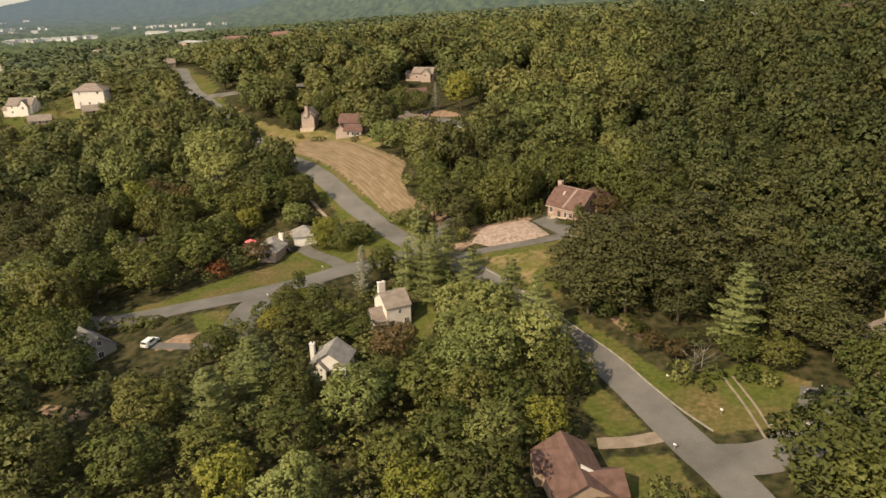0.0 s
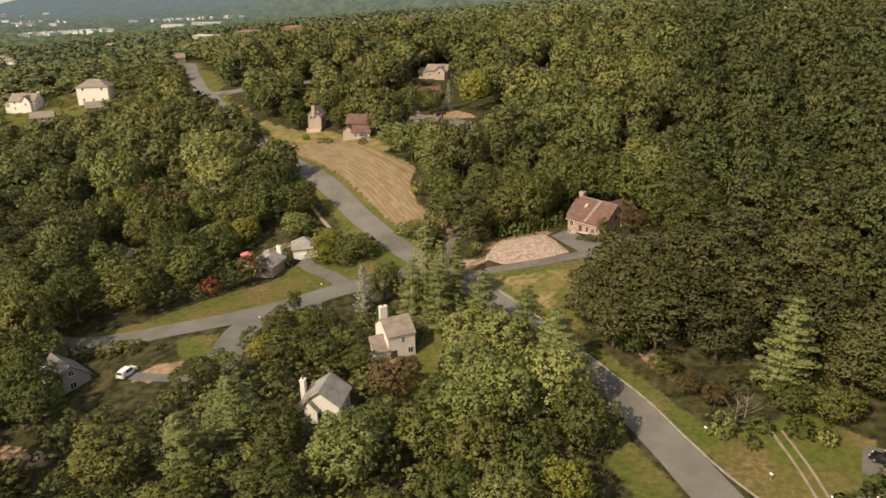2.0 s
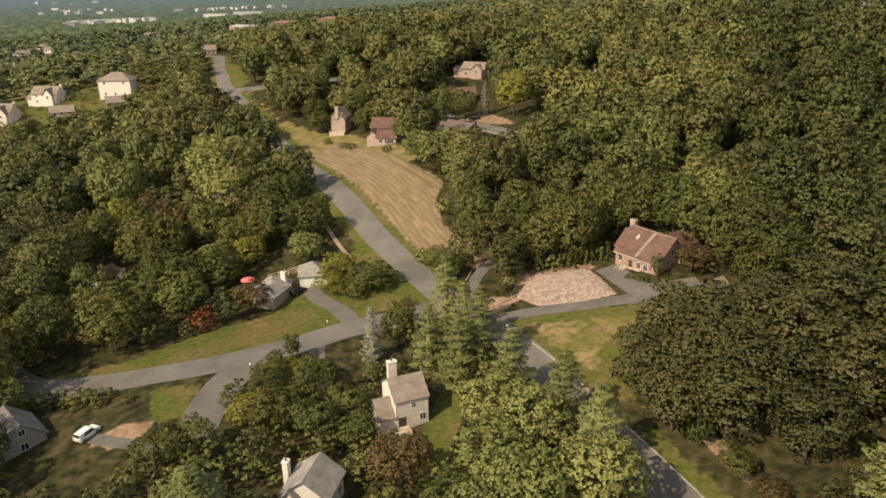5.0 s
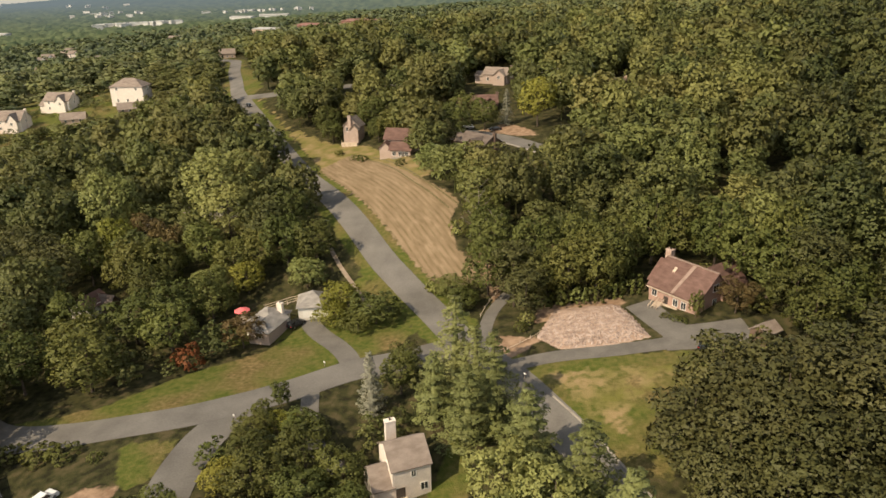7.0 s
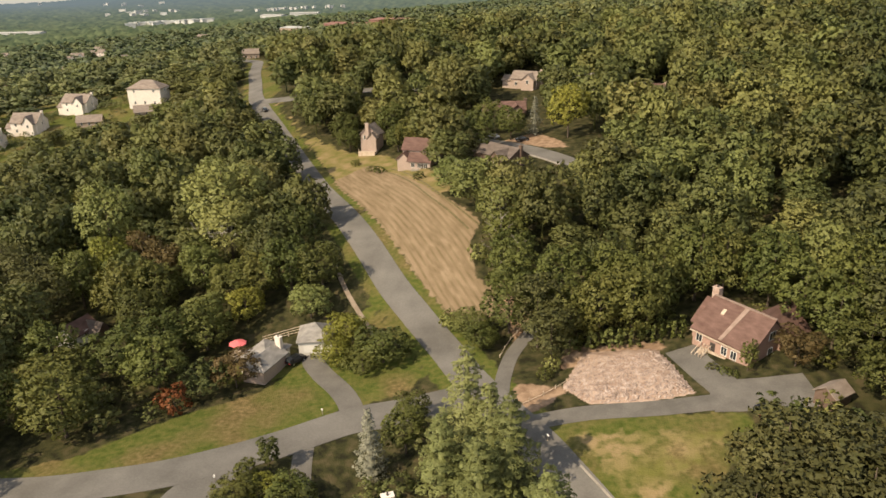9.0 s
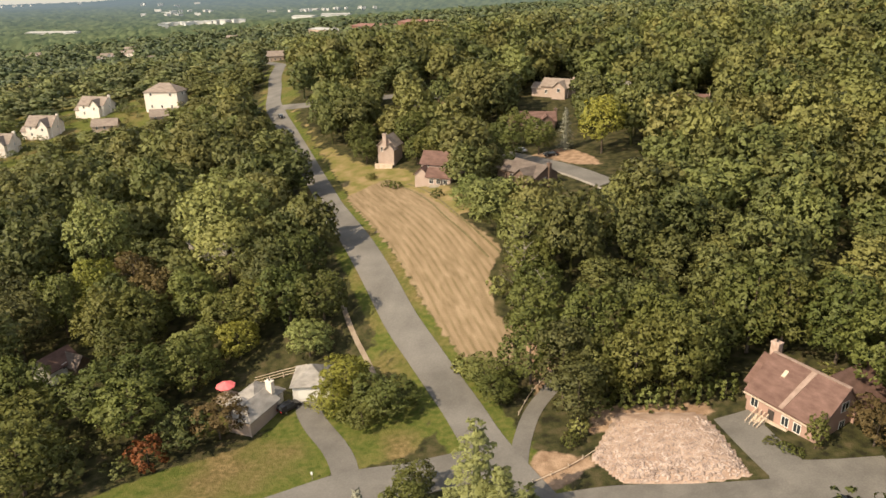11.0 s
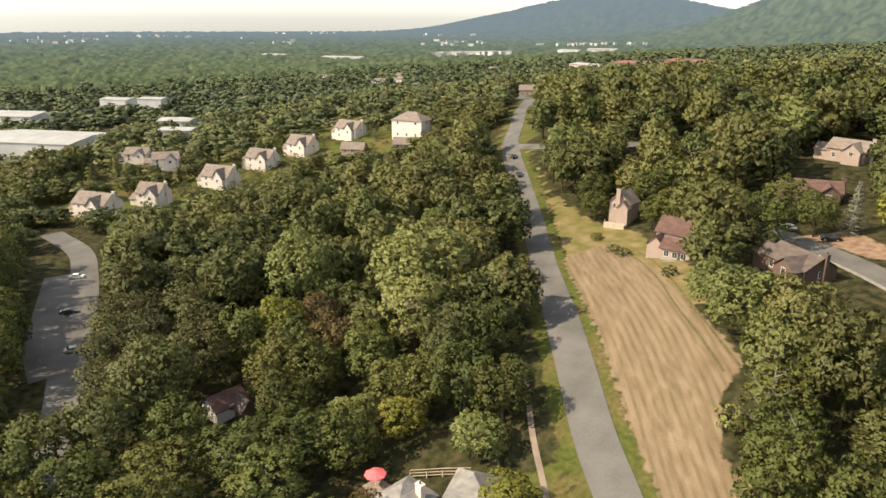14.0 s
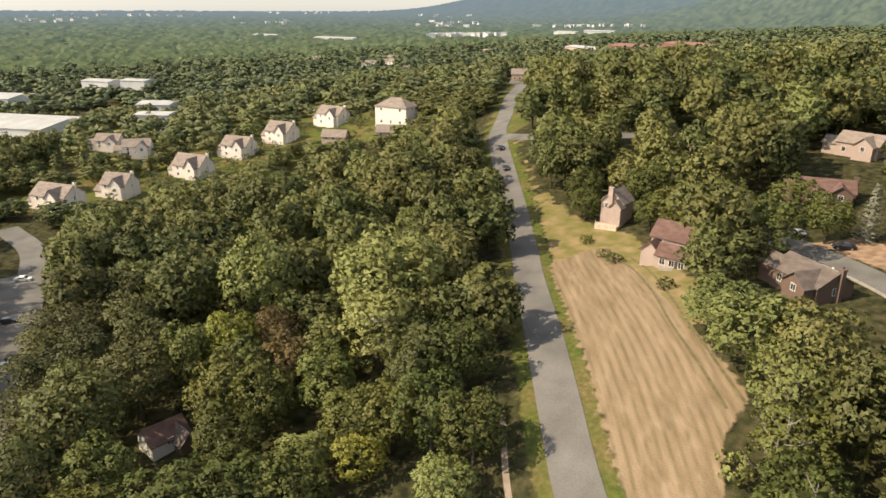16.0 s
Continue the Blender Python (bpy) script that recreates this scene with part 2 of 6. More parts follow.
def land(x, y):
    """Height of the ground: a smooth surface through the spot heights, levelling out far away into a plain with wooded ridges."""
    x, y = np.asarray(x, float), np.asarray(y, float)
    z = SPOT_MEAN + sum(w * swell((x - p[0]) ** 2 + (y - p[1]) ** 2) for w, p in zip(SPOT_W, SPOT))
    r = np.hypot(x, y - 300)
    k = np.clip((r - 900) / 900, 0, 1)
    k = k * k * (3 - 2 * k)
    plain_z = -14 + 34 / (1 + np.exp(-(x - 250) / 250)) + 82 * np.clip((r - 2600) / 1900, 0, 1) ** 2 / (1 + np.exp(-(x + 0.62 * y) / 160))
    z = z * (1 - k) + plain_z * k
    for cx, cy, sx, sy, h in RIDGES:
        z = z + h * np.exp(-((x - cx) / sx) ** 2 - ((y - cy) / sy) ** 2)
    return z


def lz(x, y):
    return float(land(x, y))


# ---- mesh helpers ----
class Mesh:
    """Gathers vertices and faces, then links them as one object."""

    def __init__(self):
        self.v, self.f, self.m = [], [], []

    def add(self, verts, faces, index=0):
        n = len(self.v)
        self.v += [tuple(p) for p in verts]
        self.f += [tuple(n + i for i in f) for f in faces]
        self.m += [index] * len(faces)
        return self

    def box(self, x0, x1, y0, y1, z0, z1, index=0, bevel=0.0):
        b = bevel
        if b:
            v = [(x, y, z) for z, i in ((z0, 0), (z1 - b, 0), (z1, b)) for x, y in ((x0 + i, y0 + i), (x1 - i, y0 + i), (x1 - i, y1 - i), (x0 + i, y1 - i))]
            f = [(3, 2, 1, 0), (8, 9, 10, 11)] + [(k + i, k + (i + 1) % 4, k + 4 + (i + 1) % 4, k + 4 + i) for k in (0, 4) for i in range(4)]
        else:
            v = [(x, y, z) for z in (z0, z1) for x, y in ((x0, y0), (x1, y0), (x1, y1), (x0, y1))]
            f = [(3, 2, 1, 0), (4, 5, 6, 7)] + [(i, (i + 1) % 4, 4 + (i + 1) % 4, 4 + i) for i in range(4)]
        return self.add(v, f, index)

    def tube(self, points, radii, sides=6, index=0):
        rings = []
        for k, (p, r) in enumerate(zip(points, radii)):
            a, b = Vector(points[max(k - 1, 0)]), Vector(points[min(k + 1, len(points) - 1)])
            q = (b - a).to_track_quat("Z", "Y")
            rings.append([Vector(p) + q @ Vector((r * math.cos(s * math.tau / sides), r * math.sin(s * math.tau / sides), 0)) for s in range(sides)])
        v = [p for ring in rings for p in ring]
        f = [(k * sides + s, k * sides + (s + 1) % sides, (k + 1) * sides + (s + 1) % sides, (k + 1) * sides + s) for k in range(len(rings) - 1) for s in range(sides)]
        f += [tuple(range(sides - 1, -1, -1)), tuple((len(rings) - 1) * sides + s for s in range(sides))]
        return self.add(v, f, index)

    def data(self, name, materials, smooth=False):
        me = bpy.data.meshes.new(name)
        me.from_pydata(self.v, [], self.f)
        for m in materials if isinstance(materials, (list, tuple)) else [materials]:
            me.materials.append(m)
        me.polygons.foreach_set("material_index", self.m)
        if smooth:
            me.polygons.foreach_set("use_smooth", [True] * len(self.f))
        me.update()
        return me

    def put(self, name, materials, parent=None, label="", smooth=False):
        ob = new(name, self.data(name, materials, smooth))
        ob.parent = parent
        return tagged(ob, label)


def empty(name, m, label, category, group="", kind=""):
    ob = new(name)
    ob.empty_display_size = 0.5
    ob.matrix_world = m
    return tagged(ob, label, category, group, kind)


def fast_mesh(name, verts, quads, tris, material, tint=None, normals=None):
    """A large mesh straight from arrays."""
    me = bpy.data.meshes.new(name)
    me.vertices.add(len(verts))
    me.vertices.foreach_set("co", np.asarray(verts, np.float32).ravel())
    quads, tris = np.asarray(quads, np.int32).reshape(-1, 4), np.asarray(tris, np.int32).reshape(-1, 3)
    me.loops.add(quads.size + tris.size)
    me.loops.foreach_set("vertex_index", np.concatenate([quads.ravel(), tris.ravel()]))
    me.polygons.add(len(quads) + len(tris))
    me.polygons.foreach_set("loop_start", np.concatenate([np.arange(len(quads)) * 4, quads.size + np.arange(len(tris)) * 3]).astype(np.int32))
    if tint is not None:
        me.attributes.new("tint", "FLOAT", "POINT").data.foreach_set("value", np.asarray(tint, np.float32))
    me.materials.append(material)
    me.update(calc_edges=True)
    if normals is not None:
        me.polygons.foreach_set("use_smooth", np.ones(len(me.polygons), bool))
        me.normals_split_custom_set_from_vertices(np.asarray(normals, np.float32))
    return me


def smooth_line(points, step=2.0):
    """A rounded line through points, sampled evenly."""
    p = np.array(points, float)
    p = np.vstack([2 * p[0] - p[1], p, 2 * p[-1] - p[-2]])
    out = []
    for i in range(1, len(p) - 2):
        n = max(2, int(np.hypot(*(p[i + 1] - p[i])[:2]) / step))
        for t in np.arange(n) / n:
            a, b, c, d = p[i - 1:i + 3]
            out.append(0.5 * (2 * b + (c - a) * t + (2 * a - 5 * b + 4 * c - d) * t * t + (3 * b - a - 3 * c + d) * t ** 3))
    out.append(p[-2])
    return np.array(out)


def to_line(x, y, line):
    """Distance from points to a line of points."""
    best = np.full(np.shape(x), 1e9)
    for a, b in zip(line[:-1], line[1:]):
        d = b - a
        t = np.clip(((x - a[0]) * d[0] + (y - a[1]) * d[1]) / max(d @ d, 1e-9), 0, 1)
        best = np.minimum(best, np.hypot(x - a[0] - t * d[0], y - a[1] - t * d[1]))
    return best


def in_poly(x, y, poly):
    """Signed distance to a closed outline: positive inside."""
    p = np.array(poly, float)
    inside = np.zeros(np.shape(x), bool)
    for a, b in zip(p, np.roll(p, -1, 0)):
        cross = ((a[1] > y) != (b[1] > y)) & (x < (b[0] - a[0]) * (y - a[1]) / (b[1] - a[1] + 1e-12) + a[0])
        inside ^= cross
    d = to_line(x, y, np.vstack([p, p[:1]]))
    return np.where(inside, d, -d)


# ---- roads: centre lines and half widths ----
MAIN = [(49, 62), (47, 80), (44.8, 92), (42, 101), (39.5, 110), (36.8, 119.8), (32.8, 131), (26.4, 143.2), (20.6, 153), (14, 165), (9, 173), (3.4, 182), (-3, 191),
        (-9.5, 200.5), (-15.7, 210.7), (-24.3, 222.5), (-33.2, 233.5), (-43, 248), (-53.4, 264.6), (-69.5, 291), (-80, 309), (-96, 334), (-115.5, 362.7), (-127, 380),
        (-141, 405), (-157, 441), (-171, 472), (-182, 500), (-200, 540), (-240, 600)]
WEST = [(-9, 195), (-20, 191), (-30, 188), (-40, 180.5), (-47, 175.2), (-56, 169.8), (-66, 166.7), (-79, 165), (-95, 166.5), (-110, 177), (-120, 186), (-134, 196.5), (-147, 205), (-160, 214), (-176, 226),
        (-205, 244), (-232, 258), (-265, 266)]
ROADS = {
    "main": (MAIN, 3.5), "west": (WEST, 4.0),
    "south": ([(-45, 176), (-49, 165), (-49.6, 155), (-48.6, 146)], 3.7),
    "garage": ([(-29, 188.5), (-31.8, 194), (-35.3, 198.7), (-40.4, 204), (-44.4, 209), (-45.2, 211.4)], 2.2),
    "cottage": ([(-36, 182), (-33.5, 173), (-30, 165), (-24, 160)], 1.7),
}
ROADS.update({
    "lane": ([(2, 186), (12, 188.4), (24, 189), (36, 190.3), (48, 192)], 2.1),
    "court": ([(29.2, 207.0), (32.6, 198.5), (36, 191)], 2.9),
    "court_east": ([(32, 191.6), (40, 191.6), (48, 192.6)], 4.4),
    "track": ([(-3, 192), (-3.2, 201), (-2, 210), (2, 219)], 1.5),
    "spur": ([(42, 98), (52, 97), (62, 101), (72, 106)], 4.0),
    "parking": ([(64, 112), (73, 107)], 3.5),
    "hamlet": ([(-35, 335), (-27, 328.6), (-21, 322.4), (-14, 315), (-7.5, 307.8), (0, 299.8), (9, 290)], 3.1),
    "curve": ([(-74, 396), (-66, 384), (-56, 376.5), (-46, 369)], 1.7), "wide": ([(-150, 203), (-166, 210), (-186, 223), (-212, 240)], 4.4),
    "upper": ([(-137, 393), (-118, 388), (-96, 393), (-72, 397), (-60, 394)], 3.2),
    "shared": ([(26.5, 104.9), (32.6, 104.5), (37.4, 105.2), (41, 104.6)], 1.6),
    "yard": ([(-51, 143), (-60, 144), (-69, 146.5)], 1.3),
})
LINES = {k: (smooth_line(p), w) for k, (p, w) in ROADS.items()}

FIELD = [(-70, 299), (-61, 317), (-45, 298), (-28, 272), (-14.5, 257), (-16, 247), (-13, 236), (-6, 230), (-9, 220), (-17, 222), (-29, 237), (-44, 260)]
VERGE = [(-131, 394), (-121, 386), (-95, 348), (-73, 330), (-57, 325), (-34, 296), (-24, 276), (-44, 260), (-70, 295), (-100, 337), (-118, 362), (-128, 382)]
LAWNS = [
    [(-33, 193), (-42, 206), (-48, 206), (-51, 198), (-64, 187), (-76, 174), (-92, 170), (-79, 166.5), (-66, 168.5), (-56, 171), (-46, 177), (-36, 185.5)],
    [(5, 187), (36, 187), (38, 182), (27, 168), (29, 156), (22, 157), (14, 168), (6, 180)],
    [(-64, 161.5), (-54, 162), (-53, 152), (-57, 149), (-61, 155)],
    [(27, 150), (33, 138), (40, 121), (47, 104), (57, 104), (66, 108), (68, 116), (60, 125), (50, 122), (44, 124), (38, 136), (30, 150)],
    [(30, 124), (36, 108), (29, 106), (26, 117)],
    [(27, 101), (38, 100), (39, 84), (27, 86)],
]
LAWNS += [
    [(-6, 170), (-2, 160), (-5, 138), (-11, 142), (-9, 155)],
    [(-292, 270), (-226, 300), (-228, 400), (-206, 450), (-226, 486), (-300, 520), (-480, 600), (-620, 440), (-420, 310)],
    [(-37, 197), (-40, 203), (-42, 209), (-36, 213), (-26, 212), (-19, 203), (-21, 197), (-31, 192)], [(-60, 200), (-46, 204), (-44, 212), (-60, 214), (-66, 204)],
    [(-40, 222), (-36, 226), (-27, 214), (-33, 212)],
    [(-138, 396), (-128, 399), (-133, 418), (-148, 450), (-160, 476), (-168, 468), (-152, 440)],
]
YARD = [(-62, 163), (-53, 160), (-52, 139), (-60, 131), (-76, 131), (-76, 158)]
BARE = [[(-58, 150), (-57, 147), (-61, 142.5), (-66, 144), (-65, 149)], [(37, 146), (41, 138), (44, 135), (42, 142), (40, 147)], [(-4, 186), (4, 190), (9, 196), (0, 199)],
        [(-9, 233), (-6, 226), (-2, 214), (1, 222), (-4, 236)], [(-70, 121), (-84, 127), (-82, 123), (-71, 117)],
        [(8, 210.5), (26, 210.5), (27, 207), (7, 203)], [(-14, 320), (-4, 326), (4, 314), (8, 305), (0, 306), (-9, 315)], [(-68, 390), (-56, 394), (-50, 384), (-60, 379)]]


def coords(lo, hi, step, inner_lo, inner_hi, mid_lo, mid_hi, mid):
    c = list(np.arange(inner_lo, inner_hi + 0.1, step))
    c = list(np.arange(mid_lo, inner_lo - 0.1, mid)) + c + list(np.arange(inner_hi + mid, mid_hi + 0.1, mid))
    d = mid
    while c[0] > lo:
        d *= 1.22
        c.insert(0, c[0] - d)
    d = mid
    while c[-1] < hi:
        d *= 1.22
        c.append(c[-1] + d)
    return np.array(c)


GX = coords(-4900, 4900, 2.0, -110, 84, -330, 230, 6.0)
GY = coords(-600, 4900, 2.0, 82, 330, 10, 580, 6.0)


def ground_mat():
    m = bpy.data.materials.new("ground cover")
    m.use_nodes = True
    nt, nd = m.node_tree, m.node_tree.nodes
    b = nd["Principled BSDF"]
    b.inputs["Roughness"].default_value, b.inputs["Specular IOR Level"].default_value = 1.0, 0.05
    tc = nd.new("ShaderNodeTexCoord")

    def noise_node(scale, detail=5.0):
        n = nd.new("ShaderNodeTexNoise")
        n.inputs["Scale"].default_value, n.inputs["Detail"].default_value = scale, detail
        nt.links.new(tc.outputs["Object"], n.inputs["Vector"])
        return n.outputs["Fac"]

    def ramp(src, colors, lo=0.35, hi=0.65):
        r = nd.new("ShaderNodeValToRGB")
        e = r.color_ramp.elements
        e[0].position, e[1].position, e[0].color, e[1].color = lo, hi, (*colors[0], 1), (*colors[-1], 1)
        if len(colors) == 3:
            e.new((lo + hi) / 2).color = (*colors[1], 1)
        nt.links.new(src, r.inputs[0])
        return r.outputs[0]

    def blend(fac, a, c, name=None):
        mx = nd.new("ShaderNodeMix")
        mx.data_type = "RGBA"
        nt.links.new(fac, mx.inputs["Factor"]), nt.links.new(a, mx.inputs["A"]), nt.links.new(c, mx.inputs["B"])
        return mx.outputs["Result"]

    def region(name):
        """The region's weight with a ragged edge."""
        a, s, r = nd.new("ShaderNodeAttribute"), nd.new("ShaderNodeMath"), nd.new("ShaderNodeMapRange")
        a.attribute_name = name
        s.operation = "MULTIPLY_ADD"
        s.inputs[1].default_value, s.inputs[2].default_value = 0.9, -0.45
        nt.links.new(noise_node(0.55, 6), s.inputs[0])
        ad = nd.new("ShaderNodeMath")
        nt.links.new(a.outputs["Fac"], ad.inputs[0]), nt.links.new(s.outputs[0], ad.inputs[1])
        r.inputs["From Min"].default_value, r.inputs["From Max"].default_value = 0.4, 0.6
        nt.links.new(ad.outputs[0], r.inputs["Value"])
        return r.outputs[0]

    litter = ramp(noise_node(0.5, 10), ((0.022, 0.021, 0.012), (0.045, 0.045, 0.019), (0.078, 0.064, 0.034)))
    green = ramp(noise_node(0.9, 12), ((0.052, 0.072, 0.015), (0.086, 0.097, 0.024), (0.122, 0.117, 0.036)), 0.3, 0.7)
    dry = ramp(noise_node(1.1, 12), ((0.085, 0.070, 0.027), (0.140, 0.106, 0.046), (0.210, 0.152, 0.075)), 0.3, 0.7)
    grass = blend(ramp(noise_node(0.07, 8), ((0, 0, 0), (1, 1, 1)), 0.46, 0.66), green, dry)
    verge = ramp(noise_node(0.2, 9), ((0.13, 0.125, 0.035), (0.19, 0.155, 0.065), (0.26, 0.19, 0.10)))
    turned, lay, along = nd.new("ShaderNodeMapping"), nd.new("ShaderNodeMapping"), nd.new("ShaderNodeTexNoise")
    turned.inputs["Rotation"].default_value[2], lay.inputs["Scale"].default_value = radians(-32.5), (1.0, 0.12, 1.0)
    along.inputs["Scale"].default_value, along.inputs["Detail"].default_value = 0.7, 11.0
    nt.links.new(tc.outputs["Object"], turned.inputs[0]), nt.links.new(turned.outputs[0], lay.inputs[0]), nt.links.new(lay.outputs[0], along.inputs["Vector"])
    straw = ramp(along.outputs["Fac"], ((0.150, 0.112, 0.064), (0.218, 0.158, 0.098), (0.305, 0.228, 0.150)), 0.3, 0.7)
    clay = ramp(noise_node(0.6, 6), ((0.20, 0.13, 0.085), (0.34, 0.235, 0.16)))
    # mown rows along the field
    mp, wv = nd.new("ShaderNodeMapping"), nd.new("ShaderNodeTexWave")
    mp.inputs["Rotation"].default_value[2] = radians(-32.5)
    nt.links.new(tc.outputs["Object"], mp.inputs[0]), nt.links.new(mp.outputs[0], wv.inputs["Vector"])
    wv.inputs["Scale"].default_value, wv.inputs["Distortion"].default_value, wv.inputs["Detail"].default_value, wv.inputs["Detail Scale"].default_value = 0.2, 0.1, 2, 0.4
    rows = ramp(wv.outputs["Fac"], ((0.150, 0.116, 0.062), (0.25, 0.180, 0.115)), 0.05, 0.6)
    mixrow = nd.new("ShaderNodeMix")
    mixrow.data_type = "RGBA"
    rg = nd.new("ShaderNodeMapRange")
    rg.inputs["From Min"].default_value, rg.inputs["From Max"].default_value = 0.4, 0.62
    rg.inputs["To Min"].default_value, rg.inputs["To Max"].default_value = 0.15, 0.7
    nt.links.new(noise_node(0.22, 6), rg.inputs["Value"]), nt.links.new(rg.outputs[0], mixrow.inputs["Factor"])
    nt.links.new(straw, mixrow.inputs["A"]), nt.links.new(rows, mixrow.inputs["B"])
    c = blend(region("lawn"), litter, grass)
    c = blend(region("verge"), c, verge)
    c = blend(region("field"), c, mixrow.outputs["Result"])
    c = blend(region("bare"), c, clay)
    nt.links.new(c, b.inputs["Base Color"])
    bp = nd.new("ShaderNodeBump")
    bp.inputs["Strength"].default_value, bp.inputs["Distance"].default_value = 0.6, 0.25
    nt.links.new(noise_node(3.0, 5), bp.inputs["Height"]), nt.links.new(bp.outputs[0], b.inputs["Normal"])
    return m


def build_ground():
    X, Y = np.meshgrid(GX, GY)
    Z = land(X, Y) - 70 * np.clip((np.hypot(X, Y - 120) - 1150) / 300, 0, 1)
    nx, ny = len(GX), len(GY)
    idx = np.arange(nx * ny).reshape(ny, nx)
    quads = np.stack([idx[:-1, :-1], idx[:-1, 1:], idx[1:, 1:], idx[1:, :-1]], -1).reshape(-1, 4)
    x, y = X.ravel(), Y.ravel()
    me = fast_mesh("ground", np.stack([x, y, Z.ravel()], -1), quads, [], ground_mat())
    me.polygons.foreach_set("use_smooth", np.ones(len(quads), bool))

    def soft(d, w):
        return np.clip(0.5 + d / (2 * w), 0, 1)
    main = to_line(x, y, LINES["main"][0])
    layers = {"lawn": np.maximum(np.max([soft(in_poly(x, y, p), 1.5) for p in LAWNS], 0), soft(6.2 - main, 1.5) * (y > 185)), "field": soft(in_poly(x, y, FIELD), 1.2),
              "verge": np.maximum(soft(in_poly(x, y, VERGE), 2.0) * soft(main - 6.5, 1.5), 0.56 * soft(in_poly(x, y, LAWNS[1]) - 3.0, 2.0)), "bare": np.max([soft(in_poly(x, y, p), 1.5) for p in BARE], 0)}
    layers["field"] = layers["field"] * soft(main - 5.5, 1.0)
    for name, w in layers.items():
        me.attributes.new(name, "FLOAT", "POINT").data.foreach_set("value", w.astype(np.float32))
    tagged(new("ground", me), "rolling wooded ground with lawns, mown straw field and leaf litter", "ground", kind="structure")


build_ground()


def strip(name, line, half, lift, material, label, thick=0.5, across=4, left=None, kind="structure"):
    """A road or path laid along a line, with real edges going down into the ground."""
    p = line
    d = np.gradient(p, axis=0)
    d /= np.linalg.norm(d, axis=1)[:, None]
    nrm = np.stack([d[:, 1], -d[:, 0]], -1)
    offs = np.linspace(-half if left is None else left, half, across + 1)
    v, n = [], across + 3
    for q, w in zip(p, nrm):
        row = [q + w * o for o in offs]
        zs = [lz(a, b) + lift for a, b in row]
        v.append((*row[0], zs[0] - thick))
        v += [(a, b, z) for (a, b), z in zip(row, zs)]
        v.append((*row[-1], zs[-1] - thick))
    f = [(k * n + i, k * n + i + 1, (k + 1) * n + i + 1, (k + 1) * n + i) for k in range(len(p) - 1) for i in range(n - 1)]
    m = Mesh().add(v, f)
    ob = m.put(name, material)
    return tagged(ob, label, "road", kind=kind)


LIFT = {"wide": 0.13, "main": 0.12, "west": 0.10, "south": 0.085, "upper": 0.11, "hamlet": 0.11, "spur": 0.10}
for key, (line, half) in LINES.items():
    big = key in LIFT
    strip("road" if big else "driveway", line, half, LIFT.get(key, 0.07), ASPHALT if big else PATCH if key == "shared" else DRIVE,
          "worn grey asphalt road between grass verges" if big else "dark grey asphalt driveway")


# ---- trees ----
RNG = np.random.default_rng(7)
PHI = (1 + 5 ** 0.5) / 2
ICO_V = np.array([(-1, PHI, 0), (1, PHI, 0), (-1, -PHI, 0), (1, -PHI, 0), (0, -1, PHI), (0, 1, PHI), (0, -1, -PHI), (0, 1, -PHI), (PHI, 0, -1), (PHI, 0, 1), (-PHI, 0, -1), (-PHI, 0, 1)]) / (1 + PHI ** 2) ** 0.5
ICO_F = np.array([(0, 11, 5), (0, 5, 1), (0, 1, 7), (0, 7, 10), (0, 10, 11), (1, 5, 9), (5, 11, 4), (11, 10, 2), (10, 7, 6), (7, 1, 8),
                  (3, 9, 4), (3, 4, 2), (3, 2, 6), (3, 6, 8), (3, 8, 9), (4, 9, 5), (2, 4, 11), (6, 2, 10), (8, 6, 7), (9, 8, 1)])


def unit(v):
    return v / np.linalg.norm(v, axis=1)[:, None]


def cards(centres, normals, size, rng, aspect=0.75, flat=0.45, round_off=None, ruffle=0.2):
    """Leaf sprays: one small leaf-shaped triangle at each centre, roughly facing its normal, softly shaded by round_off."""
    n = len(centres)
    nrm = unit(normals * flat + rng.normal(size=(n, 3)) * (1 - flat))
    soft = unit((normals if round_off is None else round_off) + rng.normal(size=(n, 3)) * ruffle)
    nrm *= np.where((nrm * soft).sum(1) < 0, -1.0, 1.0)[:, None]
    a = np.cross(nrm, rng.normal(size=(n, 3)))
    a /= np.linalg.norm(a, axis=1)[:, None]
    b = np.cross(nrm, a)
    s = (size * rng.uniform(0.6, 1.35, n))[:, None]
    a, b = a * s * 0.5, b * s * 0.5 * aspect
    v = np.stack([centres - a - b * 0.7, centres + a * 0.9 - b * 0.5, centres + a * 0.1 + b * 1.2], 1).reshape(-1, 3)
    return v, np.arange(3 * n).reshape(-1, 3), np.repeat(soft, 3, 0)


